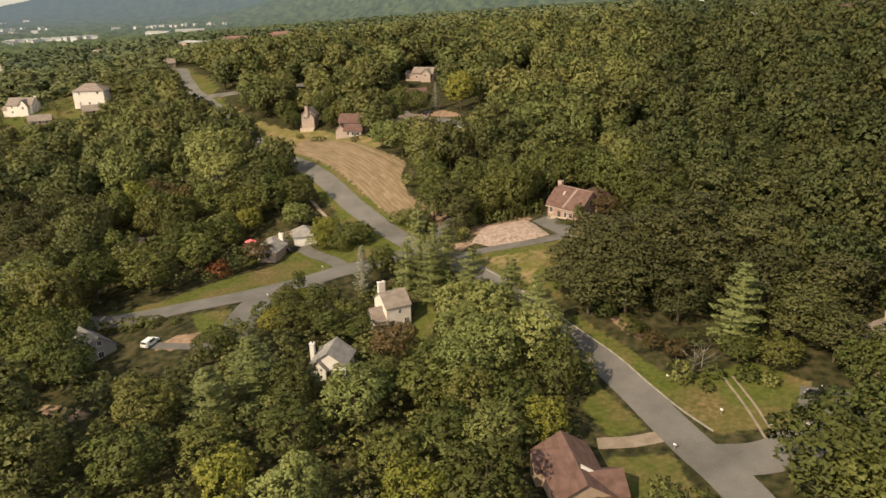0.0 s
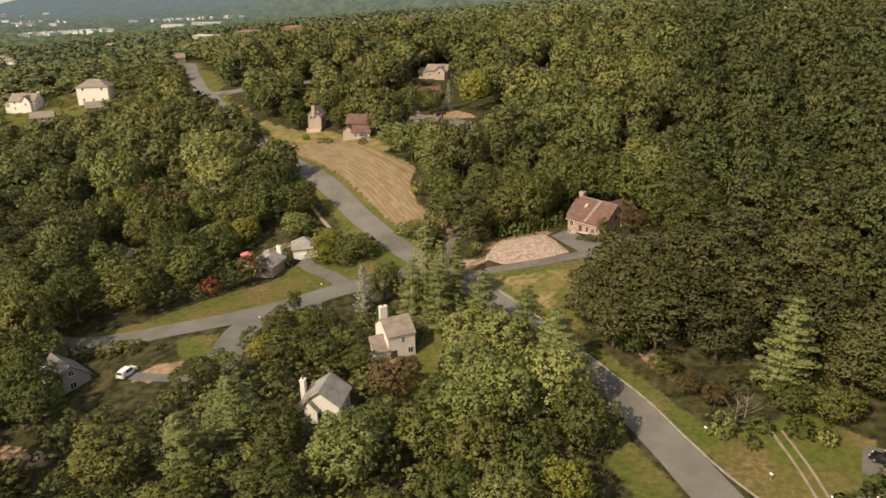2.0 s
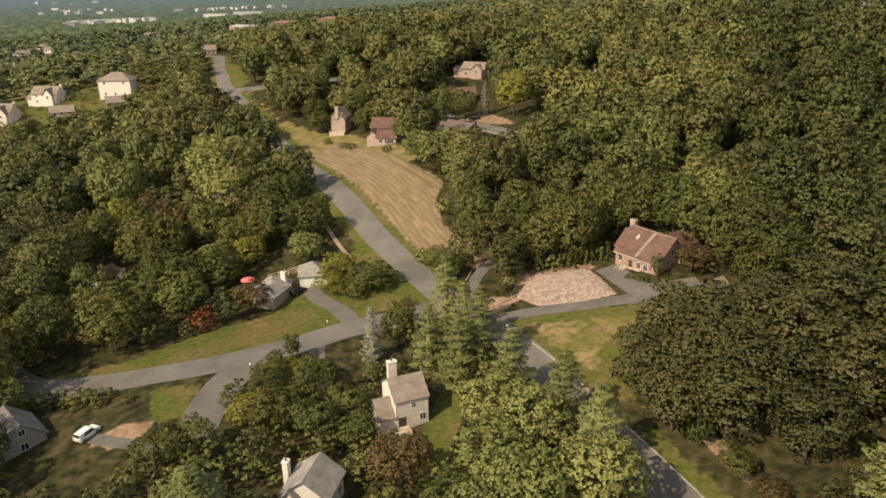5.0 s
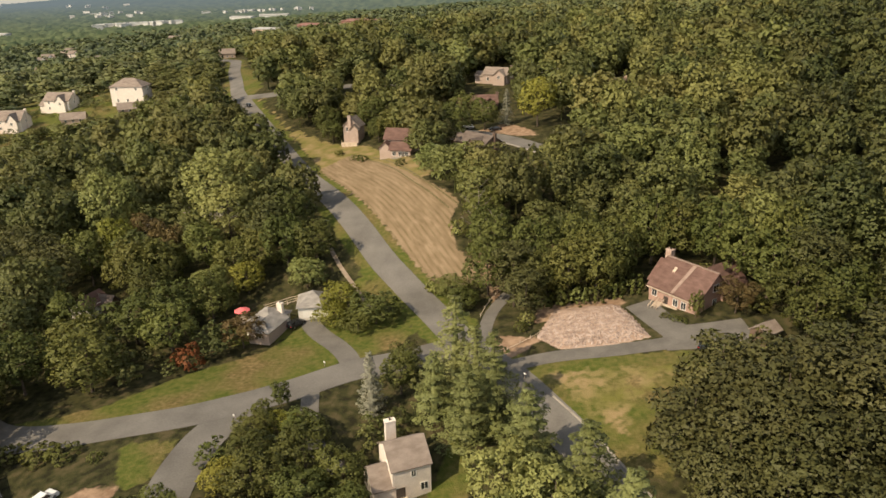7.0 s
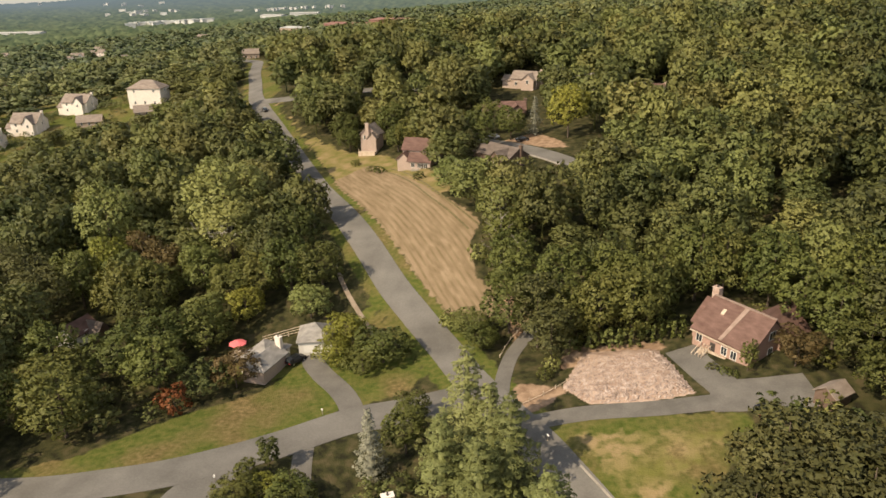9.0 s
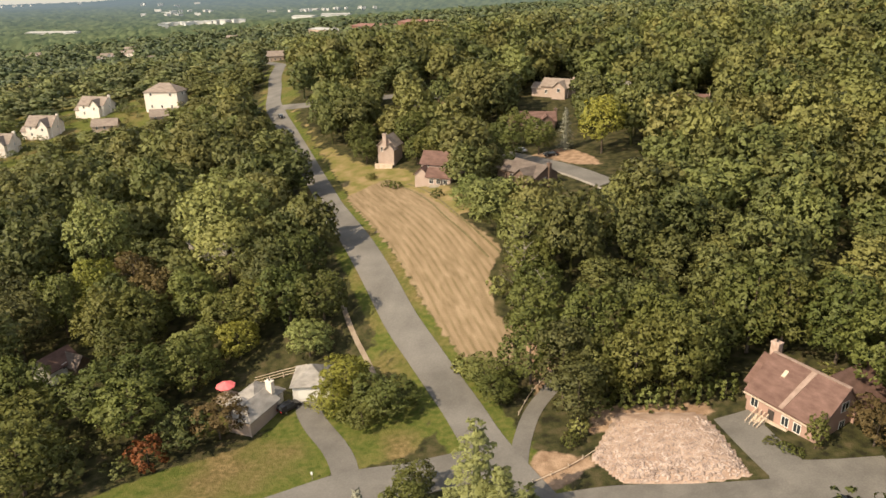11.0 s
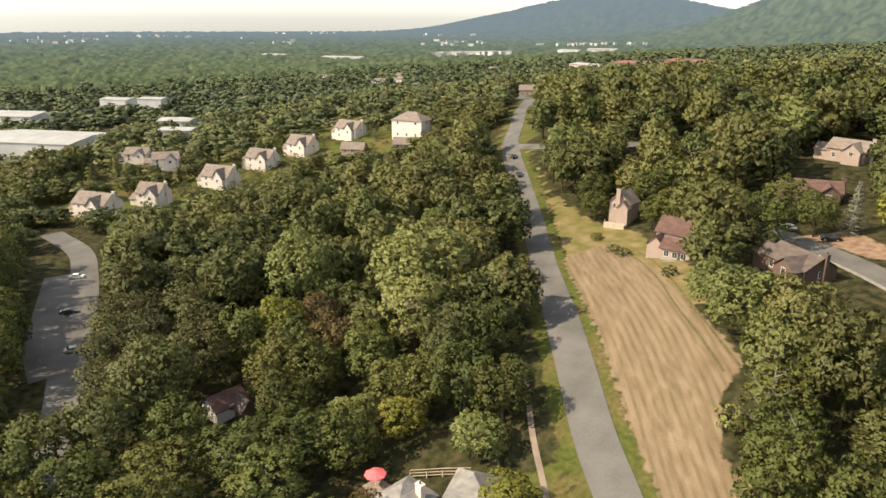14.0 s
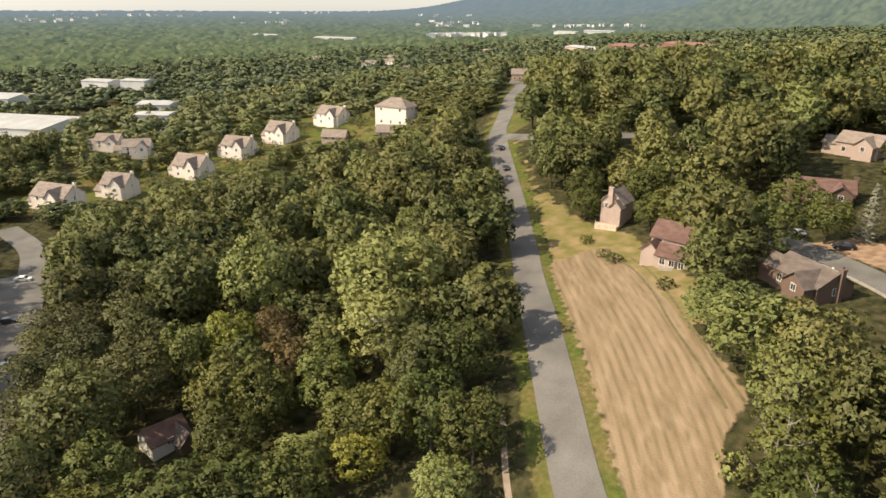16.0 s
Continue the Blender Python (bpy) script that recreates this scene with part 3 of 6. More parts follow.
def broadleaf(rng, lobes, clumps, per, size, r=5.0, h=15.0, base=0.12, core=0.0, tuft=(0.12, 0.19), ruffle=0.36, flatten=1.0):
    """Crown of a broad-leaved tree: big lobes, each set with small leafy clumps round a dark core. Returns vertices, quads, triangles, normals."""
    cz0 = h * base
    centre, half = (cz0 + h) / 2, (h - cz0) / 2
    cs, rs = [], []
    for k in range(lobes):
        z = -0.72 + 1.5 * (k + 0.5) / lobes
        rad = (1 - min(abs(z), 0.98) ** 2.6) ** 0.5 * rng.uniform(0.46, 0.66)
        a = k * 2.399 + rng.uniform(-0.5, 0.5)
        cs.append((r * rad * math.cos(a), r * rad * math.sin(a), centre + half * z * 0.80))
        rs.append(r * rng.uniform(0.34, 0.50) * (1.0 - 0.18 * max(z, 0)))
    cs.append((0, 0, centre)), rs.append(r * 0.60)
    cs, rs = np.array(cs), np.array(rs)
    stretch = np.array([1, 1, 1.1])
    share = np.maximum(8, (clumps * 2.1 * rs ** 2 / (rs ** 2).sum()).astype(int))
    pick = np.repeat(np.arange(len(cs)), share)
    n = len(pick)
    k = np.concatenate([(np.arange(q) + 0.5) / q for q in share])
    turn = np.arange(n) * 2.39996 + rng.uniform(-0.25, 0.25, n)
    z = np.clip(1 - 1.62 * k + rng.normal(0, 0.04, n), -0.7, 0.995)
    out = np.stack([np.sqrt(1 - z * z) * np.cos(turn), np.sqrt(1 - z * z) * np.sin(turn), z], -1)
    spot = cs[pick] + out * rs[pick][:, None] * stretch * rng.uniform(0.84, 1.1, (n, 1))
    gap = np.linalg.norm((spot[:, None] - cs[None]) / stretch, axis=2) / rs[None]
    gap[np.arange(n), pick] = 9
    keep = np.flatnonzero(gap.min(1) > 0.86)
    keep = np.sort(rng.permutation(keep)[:clumps])
    spot, out = spot[keep], out[keep]
    whole = unit(spot - np.array((0, 0, cz0 + half * 0.5)))
    tr = r * rng.uniform(tuft[0], tuft[1], len(keep))
    m = len(keep) * per
    own = np.repeat(np.arange(len(keep)), per)
    d = unit(rng.normal(size=(m, 3)) + out[own] * 0.55 + np.array((0, 0, 0.35)))
    pos = spot[own] + d * np.array((1, 1, flatten)) * (tr[own] * rng.uniform(0.72, 1.12, m))[:, None]
    v, q, soft = cards(pos, d, size, rng, 0.75, 0.66, d * 0.50 + out[own] * 0.40 + whole[own] * 0.75, ruffle)
    cv, cf, cn, n = [], [], [], len(v)
    for c, lr in (zip(cs, rs) if core else ()):
        cv.append(c + ICO_V * lr * core * rng.uniform(0.85, 1.08, (12, 1)) * stretch)
        cf.append(ICO_F + n), cn.append(ICO_V)
        n += 12
    return np.vstack([v] + cv), np.zeros((0, 4), int), np.vstack([q] + cf), np.vstack([soft] + cn)


def conifer(rng, layers, branches, sprays, size, r=4.0, h=18.0, base=0.12, taper=0.8, droop=-0.12, core=0.26, uneven=0.15):
    """Crown of a pine or spruce: separate boughs in whorls, each a flat pad of needle sprays with gaps between."""
    pos, nor, soft = [], [], []
    for k in range(layers):
        t = (k + 0.5) / layers
        z0 = h * (base + (1 - base) * t)
        reach = r * (1 - t) ** taper * rng.uniform(1 - uneven, 1 + uneven) + 0.3
        for j in range(branches):
            a = (j + rng.uniform(-0.35, 0.35)) * math.tau / branches + k * 0.7
            ln, z = reach * rng.uniform(1 - 1.8 * uneven, 1.1), z0 + rng.uniform(-0.6, 0.6) * h / layers
            pad = 0.30 * ln + 0.25
            n = max(4, int(sprays * (0.35 + 0.65 * ln / r)))
            u = rng.uniform(0.22, 1.0, n) ** 0.75
            side = rng.uniform(-1, 1, n) * pad * np.sin(np.clip(u, 0, 0.96) * math.pi) ** 0.6
            up = ln * droop * u + ln * 0.22 * u * u + rng.normal(size=n) * 0.09 - 0.25 * np.abs(side)
            pos.append(np.stack([ln * u * math.cos(a) - side * math.sin(a), ln * u * math.sin(a) + side * math.cos(a), z + up], -1))
            nor.append(np.tile((0.3 * math.cos(a), 0.3 * math.sin(a), 1.0), (n, 1)))
            lean = np.stack([0.9 * u * math.cos(a) - 0.5 * side / pad * math.sin(a), 0.9 * u * math.sin(a) + 0.5 * side / pad * math.cos(a), 0.75 + 0 * u], -1)
            soft.append(unit(lean))
    v, q, sn = cards(np.vstack(pos), np.vstack(nor), size, rng, 0.42, 0.72, np.vstack(soft), 0.16)
    n, m = len(v), 8
    cv, cf, cn = [], [], []
    steps = 7
    for k in range(steps):
        t = k / (steps - 1)
        rr = r * core * (1 - t) ** taper + 0.05
        for j in range(m):
            a = j * math.tau / m
            q2 = rr * rng.uniform(0.7, 1.25)
            cv.append((q2 * math.cos(a), q2 * math.sin(a), h * (base + (0.97 - base) * t)))
            cn.append((0.85 * math.cos(a), 0.85 * math.sin(a), 0.52))
    for k in range(steps - 1):
        for j in range(m):
            a, b2 = n + k * m + j, n + k * m + (j + 1) % m
            cf += [(a, b2, b2 + m), (a, b2 + m, a + m)]
    return np.vstack([v, cv]), np.zeros((0, 4), int), np.vstack([q, np.array(cf)]), np.vstack([sn, cn])


def trunk_mesh(rng, h, r0, limbs=6, lean=0.02, start=0.3, reach=3.0, name="trunk", material=None, twigs=0):
    m = Mesh()
    pts = [(lean * h * t * math.sin(3 * t), lean * h * t, h * t - (0.6 if t == 0 else 0)) for t in (0, 0.05, 0.25, 0.5, 0.75, 0.95)]
    m.tube(pts, [r0 * 1.35, r0, r0 * 0.85, r0 * 0.62, r0 * 0.35, r0 * 0.1], 7)
    for k in range(limbs):
        t, a = start + (0.9 - start) * k / max(limbs, 1), k * 2.4 + rng.uniform(-0.4, 0.4)
        z, ln = h * t, reach * (1.15 - t) * rng.uniform(0.8, 1.2)
        tip = (ln * math.cos(a), ln * math.sin(a), z + ln * 0.75)
        mid = (ln * 0.5 * math.cos(a), ln * 0.5 * math.sin(a), z + ln * 0.28)
        m.tube([(0, lean * h * t, z), mid, tip], [r0 * 0.36, r0 * 0.24, r0 * 0.07], 5)
        for w in range(twigs):
            b, u = a + rng.uniform(-0.9, 0.9), rng.uniform(0.4, 1.0)
            s = Vector(mid).lerp(Vector(tip), u)
            m.tube([s, s + Vector((math.cos(b), math.sin(b), rng.uniform(0.3, 1.1))) * ln * 0.35], [r0 * 0.12, r0 * 0.03], 4)
    return m.data(name, material or BARK, True)


def crown_data(name, arrays, material):
    v, q, t, soft = arrays
    return fast_mesh(name, v, q, t, material, normals=soft)


KINDS = {}


def kind_of_tree(key, name, label, material, h, r, crowns, trunk_r, limbs=6, bark=None):
    KINDS[key] = dict(name=name, label=label, h=h, r=r, crowns=[crown_data("crown", c, material) for c in crowns],
                      trunk=trunk_mesh(RNG, h * 0.92, trunk_r, limbs, reach=r * 0.6, material=bark))


def oaks(n, lobes, clumps, per, size):
    return [broadleaf(RNG, lobes, clumps, per, size) for _ in range(n)]


kind_of_tree("oak", "oak_tree", "tall green oak with a dense clumped crown", OAK, 15, 5, oaks(5, 11, 170, 21, 0.58), 0.26)
kind_of_tree("maple", "maple_tree", "light green maple with a full rounded crown", MAPLE, 15, 5, oaks(4, 12, 180, 22, 0.55), 0.24)
kind_of_tree("lime", "maple_tree", "yellow-green maple with turning leaves", LIME, 15, 5, oaks(2, 10, 150, 21, 0.58), 0.22)
kind_of_tree("brown", "maple_tree", "brownish round tree with dry leaves beside a house", BROWNLEAF, 15, 5, oaks(2, 10, 150, 21, 0.58), 0.22)
kind_of_tree("pine", "pine_tree", "tall white pine with layered grey-green boughs", PINE, 18, 4.6,
             [conifer(RNG, 13, 8, 70, 0.52, 4.6, base=0.05, taper=0.62, core=0.16, uneven=0.2) for _ in range(3)], 0.26, 0)
kind_of_tree("darkpine", "pine_tree", "dark green pine with spreading boughs", DARKPINE, 18, 4.6,
             [broadleaf(RNG, 12, 150, 26, 0.54, 4.6, 18, 0.12, 0.0, (0.20, 0.30), 0.30, 0.5) for _ in range(4)], 0.26, 0)
kind_of_tree("spruce", "spruce_tree", "narrow silvery spruce with drooping boughs", SILVER, 12, 2.6,
             [conifer(RNG, 18, 8, 18, 0.5, 2.6, 12, 0.04, 0.8) for _ in range(2)], 0.18, 0)
kind_of_tree("cedar", "cedar_tree", "dark columnar cedar with dense foliage", OAK, 9, 2.3, [broadleaf(RNG, 10, 110, 18, 0.40, 2.3, 9, 0.03) for _ in range(2)], 0.15, 0)
kind_of_tree("shrub", "shrub", "rounded green shrub growing at the verge", OAK, 3, 2, [broadleaf(RNG, 7, 40, 20, 0.36, 2.0, 3.0, 0.02) for _ in range(2)], 0.06, 3)
kind_of_tree("paleshrub", "shrub", "light green shrub growing at the verge", MAPLE, 3, 2, [broadleaf(RNG, 7, 40, 20, 0.36, 2.0, 3.0, 0.02) for _ in range(2)], 0.06, 3)
kind_of_tree("rust", "shrub", "rusty red round shrub on the lawn", RUST, 3, 2, [broadleaf(RNG, 7, 40, 20, 0.36, 2.0, 3.0, 0.02)], 0.06, 3)
PLANTED = []


def plant(key, x, y, h, r, group=""):
    k = KINDS[key]
    if key in ("oak", "maple", "lime", "brown", "pine", "darkpine"):
        r *= 1.3 if key == "darkpine" else 1.2
    m = pose(x, y, lz(x, y) - 0.1, 0, 0, float(RNG.uniform(0, 360)))
    root = empty(k["name"], m @ Matrix.Diagonal((r / k["r"], r / k["r"], h / k["h"], 1)), k["label"], "shrub" if k["name"] == "shrub" else "tree", group)
    for name, me in (("trunk", k["trunk"]), ("crown", k["crowns"][int(RNG.integers(len(k["crowns"])))])):
        new(name, me).parent = root
    PLANTED.append((x, y, r))
    return root


# by the lane and round the cottages
for row in [("pine", -7, 179, 20, 4.6), ("pine", 0.5, 170, 18, 4.6), ("pine", -3, 175.5, 16, 4.2), ("pine", 6.5, 157.5, 17, 5), ("pine", -10, 172, 14, 3.8), ("pine", -3.5, 166, 15, 4.4),
            ("spruce", -22, 174.5, 13, 2.8), ("oak", -17.5, 180, 10, 3.2), ("oak", -18, 187, 7, 2.6), ("cedar", -39, 173.6, 7, 1.9),
            ("pine", 15, 150, 16, 5), ("pine", 20, 141, 16, 5), ("maple", 10.5, 145, 15, 5), ("maple", 3, 152, 13, 4.6), ("maple", 4, 138, 13, 5.5)]:
    plant(*row, "trees along the lane")
for row in [("maple", 18.5, 130.5, 16, 5.5), ("maple", 9.5, 127, 16, 5.2), ("maple", 3.2, 122.5, 14, 4.6), ("oak", 22, 120, 13, 4.2), ("cedar", 26.8, 120.5, 9.5, 2.7),
            ("lime", 17.6, 104.7, 11, 3.0), ("oak", 5, 113, 12, 4.4), ("maple", 8, 101, 12, 4), ("oak", 13, 112, 11, 4), ("oak", 6, 86, 14, 5.5), ("lime", -4.4, 86, 13, 4),
            ("maple", -23, 87, 13, 4.6), ("lime", -33.5, 90.5, 12, 3.6), ("maple", -16.5, 113, 13, 5.4), ("oak", -27, 105, 11, 5), ("oak", -9, 99, 9, 4)]:
    plant(*row, "trees in the cottage gardens")
for row in [("brown", -11, 140, 10, 4.4), ("oak", -29.6, 158.5, 9, 4), ("oak", -22.5, 156, 8, 3.4), ("oak", -35.5, 151, 8.5, 4), ("oak", -27.5, 150.5, 8, 3.6), ("oak", -20, 148.5, 7, 3),
            ("lime", -41, 151, 6, 2.6), ("oak", -39, 158, 7, 3), ("pine", -37.5, 123, 14, 6), ("oak", -29, 120, 11, 4), ("pine", -44, 115, 12, 4.6), ("oak", -54.5, 112, 12, 5),
            ("oak", -51.5, 96, 12, 4.8), ("oak", -40, 101, 10, 4.4), ("oak", -14, 121.5, 10, 4.4), ("oak", -4, 120, 11, 4.4), ("oak", 0, 105, 10, 4.2), ("oak", -2, 131, 10, 4)]:
    plant(*row, "trees in the cottage gardens")
for row in [("darkpine", 44.5, 165, 17, 4.9), ("darkpine", 36.2, 166, 17, 4.7), ("darkpine", 30.6, 157, 15, 4.7), ("darkpine", 48.5, 150, 17, 5.4), ("darkpine", 38, 156, 18, 5.6),
            ("darkpine", 43, 157.5, 18, 5.6), ("darkpine", 33, 149, 15, 4.7), ("darkpine", 52, 160, 19, 5.6), ("darkpine", 41, 147, 15, 4.5), ("darkpine", 60, 150, 18, 5.6), ("pine", 59.8, 131, 18, 5.6),
            ("darkpine", 63, 168, 19, 5.6), ("darkpine", 56, 170, 15, 5.2), ("darkpine", 68, 141, 17, 5.6), ("darkpine", 72, 156, 19, 5.6), ("darkpine", 51, 141, 14, 4.5)]:
    plant(*row, "pines beside the hill lane")
# Oaks at (79, 101) and (86, 108) are added shadow casters for the grass.
for row in [("darkpine", 74.5, 121, 12, 3.6), ("oak", 80.5, 113, 11, 4.6), ("oak", 60, 79, 14, 6), ("brown", 43.5, 132.5, 5, 2.2), ("oak", 40.5, 139, 5, 2.4), ("oak", 36.5, 146.5, 5.5, 2.4), ("brown", 47, 128.5, 5, 2.2), ("oak", 32.5, 153, 6, 2.6), ("paleshrub", 45.6, 121, 4.5, 2.6), ("oak", 56, 86, 15, 7), ("oak", 76, 113.5, 9, 4), ("oak", 63, 91, 15, 6.6), ("oak", 71, 97, 13, 5.2), ("paleshrub", 32.5, 88, 4.5, 2.6),
            ("oak", 34, 80, 8, 4), ("shrub", 52, 121, 2.6, 2.2), ("shrub", 57.5, 119, 2.8, 2.4), ("paleshrub", 60.5, 116.5, 2.4, 2.0), ("shrub", 49.5, 117.5, 1.8, 1.6), ("oak", 58, 125, 6, 3), ("oak", 64, 121.5, 7, 3.4), ("oak", 79, 101, 15, 4.5), ("oak", 86, 108, 15, 5), ("darkpine", 80, 133, 17, 5), ("darkpine", 74, 132, 15, 4.6), ("darkpine", 70, 128, 13, 4.4)]:
    plant(*row, "trees beside the hill lane")
for row in [("lime", -37.8, 213.2, 8.5, 4), ("lime", -38.4, 207.2, 7, 3.4), ("oak", -28.5, 207.6, 8, 4.8), ("oak", -32, 205, 6, 3.4), ("maple", -12, 216.3, 6, 3.4), ("paleshrub", -16.2, 218.5, 4, 2.6),
            ("oak", -9, 212, 5.5, 3.2), ("brown", -57.0, 199.0, 8.2, 3.8), ("rust", -65.5, 190, 4.4, 3.4), ("oak", -32.3, 166, 6, 3), ("oak", -41, 165, 5, 3), ("lime", -37, 168, 4, 2.2), ("cedar", -33, 170, 4, 1.6),
            ("shrub", -45, 158, 3.5, 3), ("oak", -46.5, 141, 7.5, 3.6), ("oak", -50, 137, 8, 4), ("cedar", -41.5, 170.5, 4.5, 1.8), ("cedar", 39.1, 198.4, 6.6, 1.5), ("shrub", 35.2, 198.3, 1.2, 1.2), ("shrub", 33.6, 199.8, 1.1, 1.1), ("shrub", 36.6, 197.2, 1.1, 1.0), ("shrub", -78, 158.5, 2.6, 3.2), ("shrub", -73, 158.2, 2.4, 3), ("shrub", -85, 159, 2.6, 3), ("shrub", -66, 157, 1.2, 1.4)]:
    plant(*row, "garden trees and shrubs")
for row in [("darkpine", 2.7, 211.5, 17, 3.6), ("darkpine", 5.5, 206, 13, 3.6), ("oak", 20.6, 212.5, 16, 4.4), ("oak", 14.6, 212, 16, 4.4), ("oak", 24, 215.5, 16, 4.2), ("oak", 9, 211.5, 14, 3.8), ("oak", 18, 220, 18, 5), ("oak", 26.5, 220.5, 15, 4.2), ("oak", -3.5, 217, 15, 4.6), ("oak", 7, 222, 17, 5),
            ("oak", -3, 226, 16, 5), ("oak", 34, 224, 17, 5), ("brown", 46.8, 199.0, 7.5, 3.2), ("oak", 50.5, 211.5, 15, 4.8), ("oak", 54, 204, 14, 4.8), ("oak", 56.5, 195.5, 13, 4.6), ("darkpine", 61, 202, 16, 4.6), ("oak", 47, 219.5, 16, 5), ("oak", 58.5, 212, 17, 5.2), ("oak", 57, 187, 12, 4.4), ("oak", 63, 192, 14, 5), ("oak", 39, 222.5, 16, 4.4), ("shrub", 51, 199, 3.4, 2.4), ("oak", -6, 243, 12, 4.6), ("oak", -5, 236, 12, 4.4), ("paleshrub", -13, 241.5, 4, 2.6)]:
    plant(*row, "trees at the edge of the hill woods")
for row in [("shrub", 9, 209.6, 4, 2.4), ("shrub", 13, 210.2, 4.5, 2.4), ("paleshrub", 17, 210, 4, 2.2), ("shrub", 21, 210.4, 4.5, 2.4), ("shrub", 25, 211, 4.2, 2.2), ("shrub", 29, 212, 4, 2.2), ("paleshrub", 6, 203, 3, 1.8), ("shrub", 4.5, 200, 2.4, 1.6)]:
    plant(*row, "trees at the edge of the hill woods")
for row in [("maple", -85.5, 258, 25, 9.0), ("maple", -117, 250, 23, 6.4), ("maple", -79, 246, 19, 6.4), ("brown", -101.5, 241, 14, 4), ("maple", -49.5, 223.3, 9, 4), ("lime", -65, 222.5, 9.5, 3.6), ("oak", -57, 231, 15, 5),
            ("oak", -49, 231, 14, 4.6), ("oak", -60, 245, 15, 5), ("oak", -82, 180.5, 14, 5.6), ("oak", -83, 200, 12.5, 5.6), ("oak", -77, 208, 12.5, 5), ("oak", -73, 197, 12, 5), ("maple", -109, 172, 18, 6.4)]:
    plant(*row, "trees of the west wood")
for row in [("oak", -91, 143, 13, 4.6), ("oak", -89.5, 134, 12, 4.6), ("oak", -79, 132, 10, 4), ("oak", -90, 154, 11, 3.6), ("oak", -100, 170, 15, 5), ("oak", -97, 180, 15, 5), ("oak", -112, 184, 16, 5), ("oak", -97, 198, 14, 4.4), ("darkpine", -113, 216, 17, 4.6), ("oak", -96, 221, 16, 4.6), ("oak", -86, 214, 14, 4.6), ("oak", -88, 224, 15, 4.8), ("oak", -110, 226, 17, 4.6), ("oak", -64, 229, 13, 4.4), ("oak", -70, 227, 13, 4.6), ("oak", -80, 232, 15, 5), ("oak", -97, 159, 19, 5.4), ("oak", -103, 164, 19, 5.4), ("oak", -105, 151, 18, 6), ("oak", -99, 146, 15, 5), ("oak", -84, 139, 12, 4), ("oak", -95, 150, 13, 5), ("oak", -70, 212, 12, 4.6), ("oak", -90, 189, 12, 5.5), ("brown", -92, 234, 14, 4.4), ("maple", -73, 219, 10, 4)]:
    plant(*row, "trees of the west wood")
# Oaks south-west of the street are mostly unseen, added to shade it.
for row in [("darkpine", -139, 213, 15, 4), ("darkpine", -130, 206, 16, 4.2), ("darkpine", -122, 200, 15, 4), ("darkpine", -128, 215, 17, 4.4), ("darkpine", -118, 208, 16, 4.4), ("darkpine", -141, 223, 16, 4.2), ("darkpine", -150, 220, 14, 4), ("darkpine", -134, 230, 17, 4.6), ("darkpine", -121, 223, 17, 4.4), ("lime", -104, 232, 17, 4.2), ("darkpine", -157, 233, 14, 4.2), ("darkpine", -148, 236, 16, 4.4), ("oak", -168, 197, 15, 5), ("oak", -179, 204, 16, 5), ("oak", -190, 210, 17, 5.4), ("oak", -203, 218, 17, 5.4), ("oak", -217, 226, 16, 5), ("oak", -158, 190, 14, 4.6), ("oak", -146, 187, 13, 4.4), ("oak", -160, 197, 19, 5), ("oak", -166, 202, 20, 5), ("oak", -152, 193, 17, 4.6), ("oak", -178, 196, 20, 5.4), ("oak", -194, 206, 20, 5.4), ("oak", -209, 216, 20, 5.4), ("oak", -173, 199, 21, 5), ("oak", -185, 207, 22, 5), ("oak", -197, 214, 22, 5.4), ("oak", -211, 222, 22, 5.4), ("oak", -225, 231, 21, 5)]:
    plant(*row, "trees of the west wood")
for row in [("maple", -23, 272, 10, 5.5), ("spruce", -4.2, 323, 13, 3.0), ("lime", 7, 316, 18, 5.6), ("oak", -21.5, 305, 15, 5), ("oak", -27, 314.5, 14, 4.6), ("darkpine", -24.5, 298, 12, 3.2), ("oak", -76, 339, 12, 4.4),
            ("oak", -72, 331, 9, 3.6), ("oak", -53, 328, 9.5, 4), ("oak", -47, 326, 12, 4.6), ("oak", -58, 340, 14, 5), ("shrub", -54.4, 305.4, 2.4, 2.2), ("shrub", -57.8, 308.4, 2.0, 1.8), ("shrub", -37.5, 289, 2.4, 1.8),
            ("oak", -21, 331, 13, 5), ("oak", -12, 320, 12, 4), ("shrub", -66, 317, 2, 1.8), ("oak", -33, 324.5, 15, 5)]:
    plant(*row, "trees by the field houses")


def bare_tree(x, y, h, r, label):
    """A leafless tree or shrub: pale stems, limbs and twigs."""
    k = RNG
    t = empty("bare_tree", pose(x, y, lz(x, y), 0, 0, float(k.uniform(0, 360))), label, "tree")
    new("trunk", trunk_mesh(k, h * 0.8, h * 0.012 + 0.03, 11, start=0.12, reach=r, material=GREYBARK, twigs=5)).parent = t


bare_tree(48.6, 123.2, 6.5, 4.2, "leafless grey-brown shrub beside the lane")
bare_tree(51, 125, 5.5, 3.6, "leafless grey-brown shrub beside the lane")
bare_tree(-11, 84.5, 10, 3.5, "leafless pale tree among green crowns")
for q in [(-7.5, 240.5, 17.5, 5), (-3, 232, 17, 5), (-9, 249, 18, 5)]:
    bare_tree(*q, "half dead pale tree at the field edge")
bare_tree(-99.5, 240, 16, 6, "leafless purplish tree in the wood")


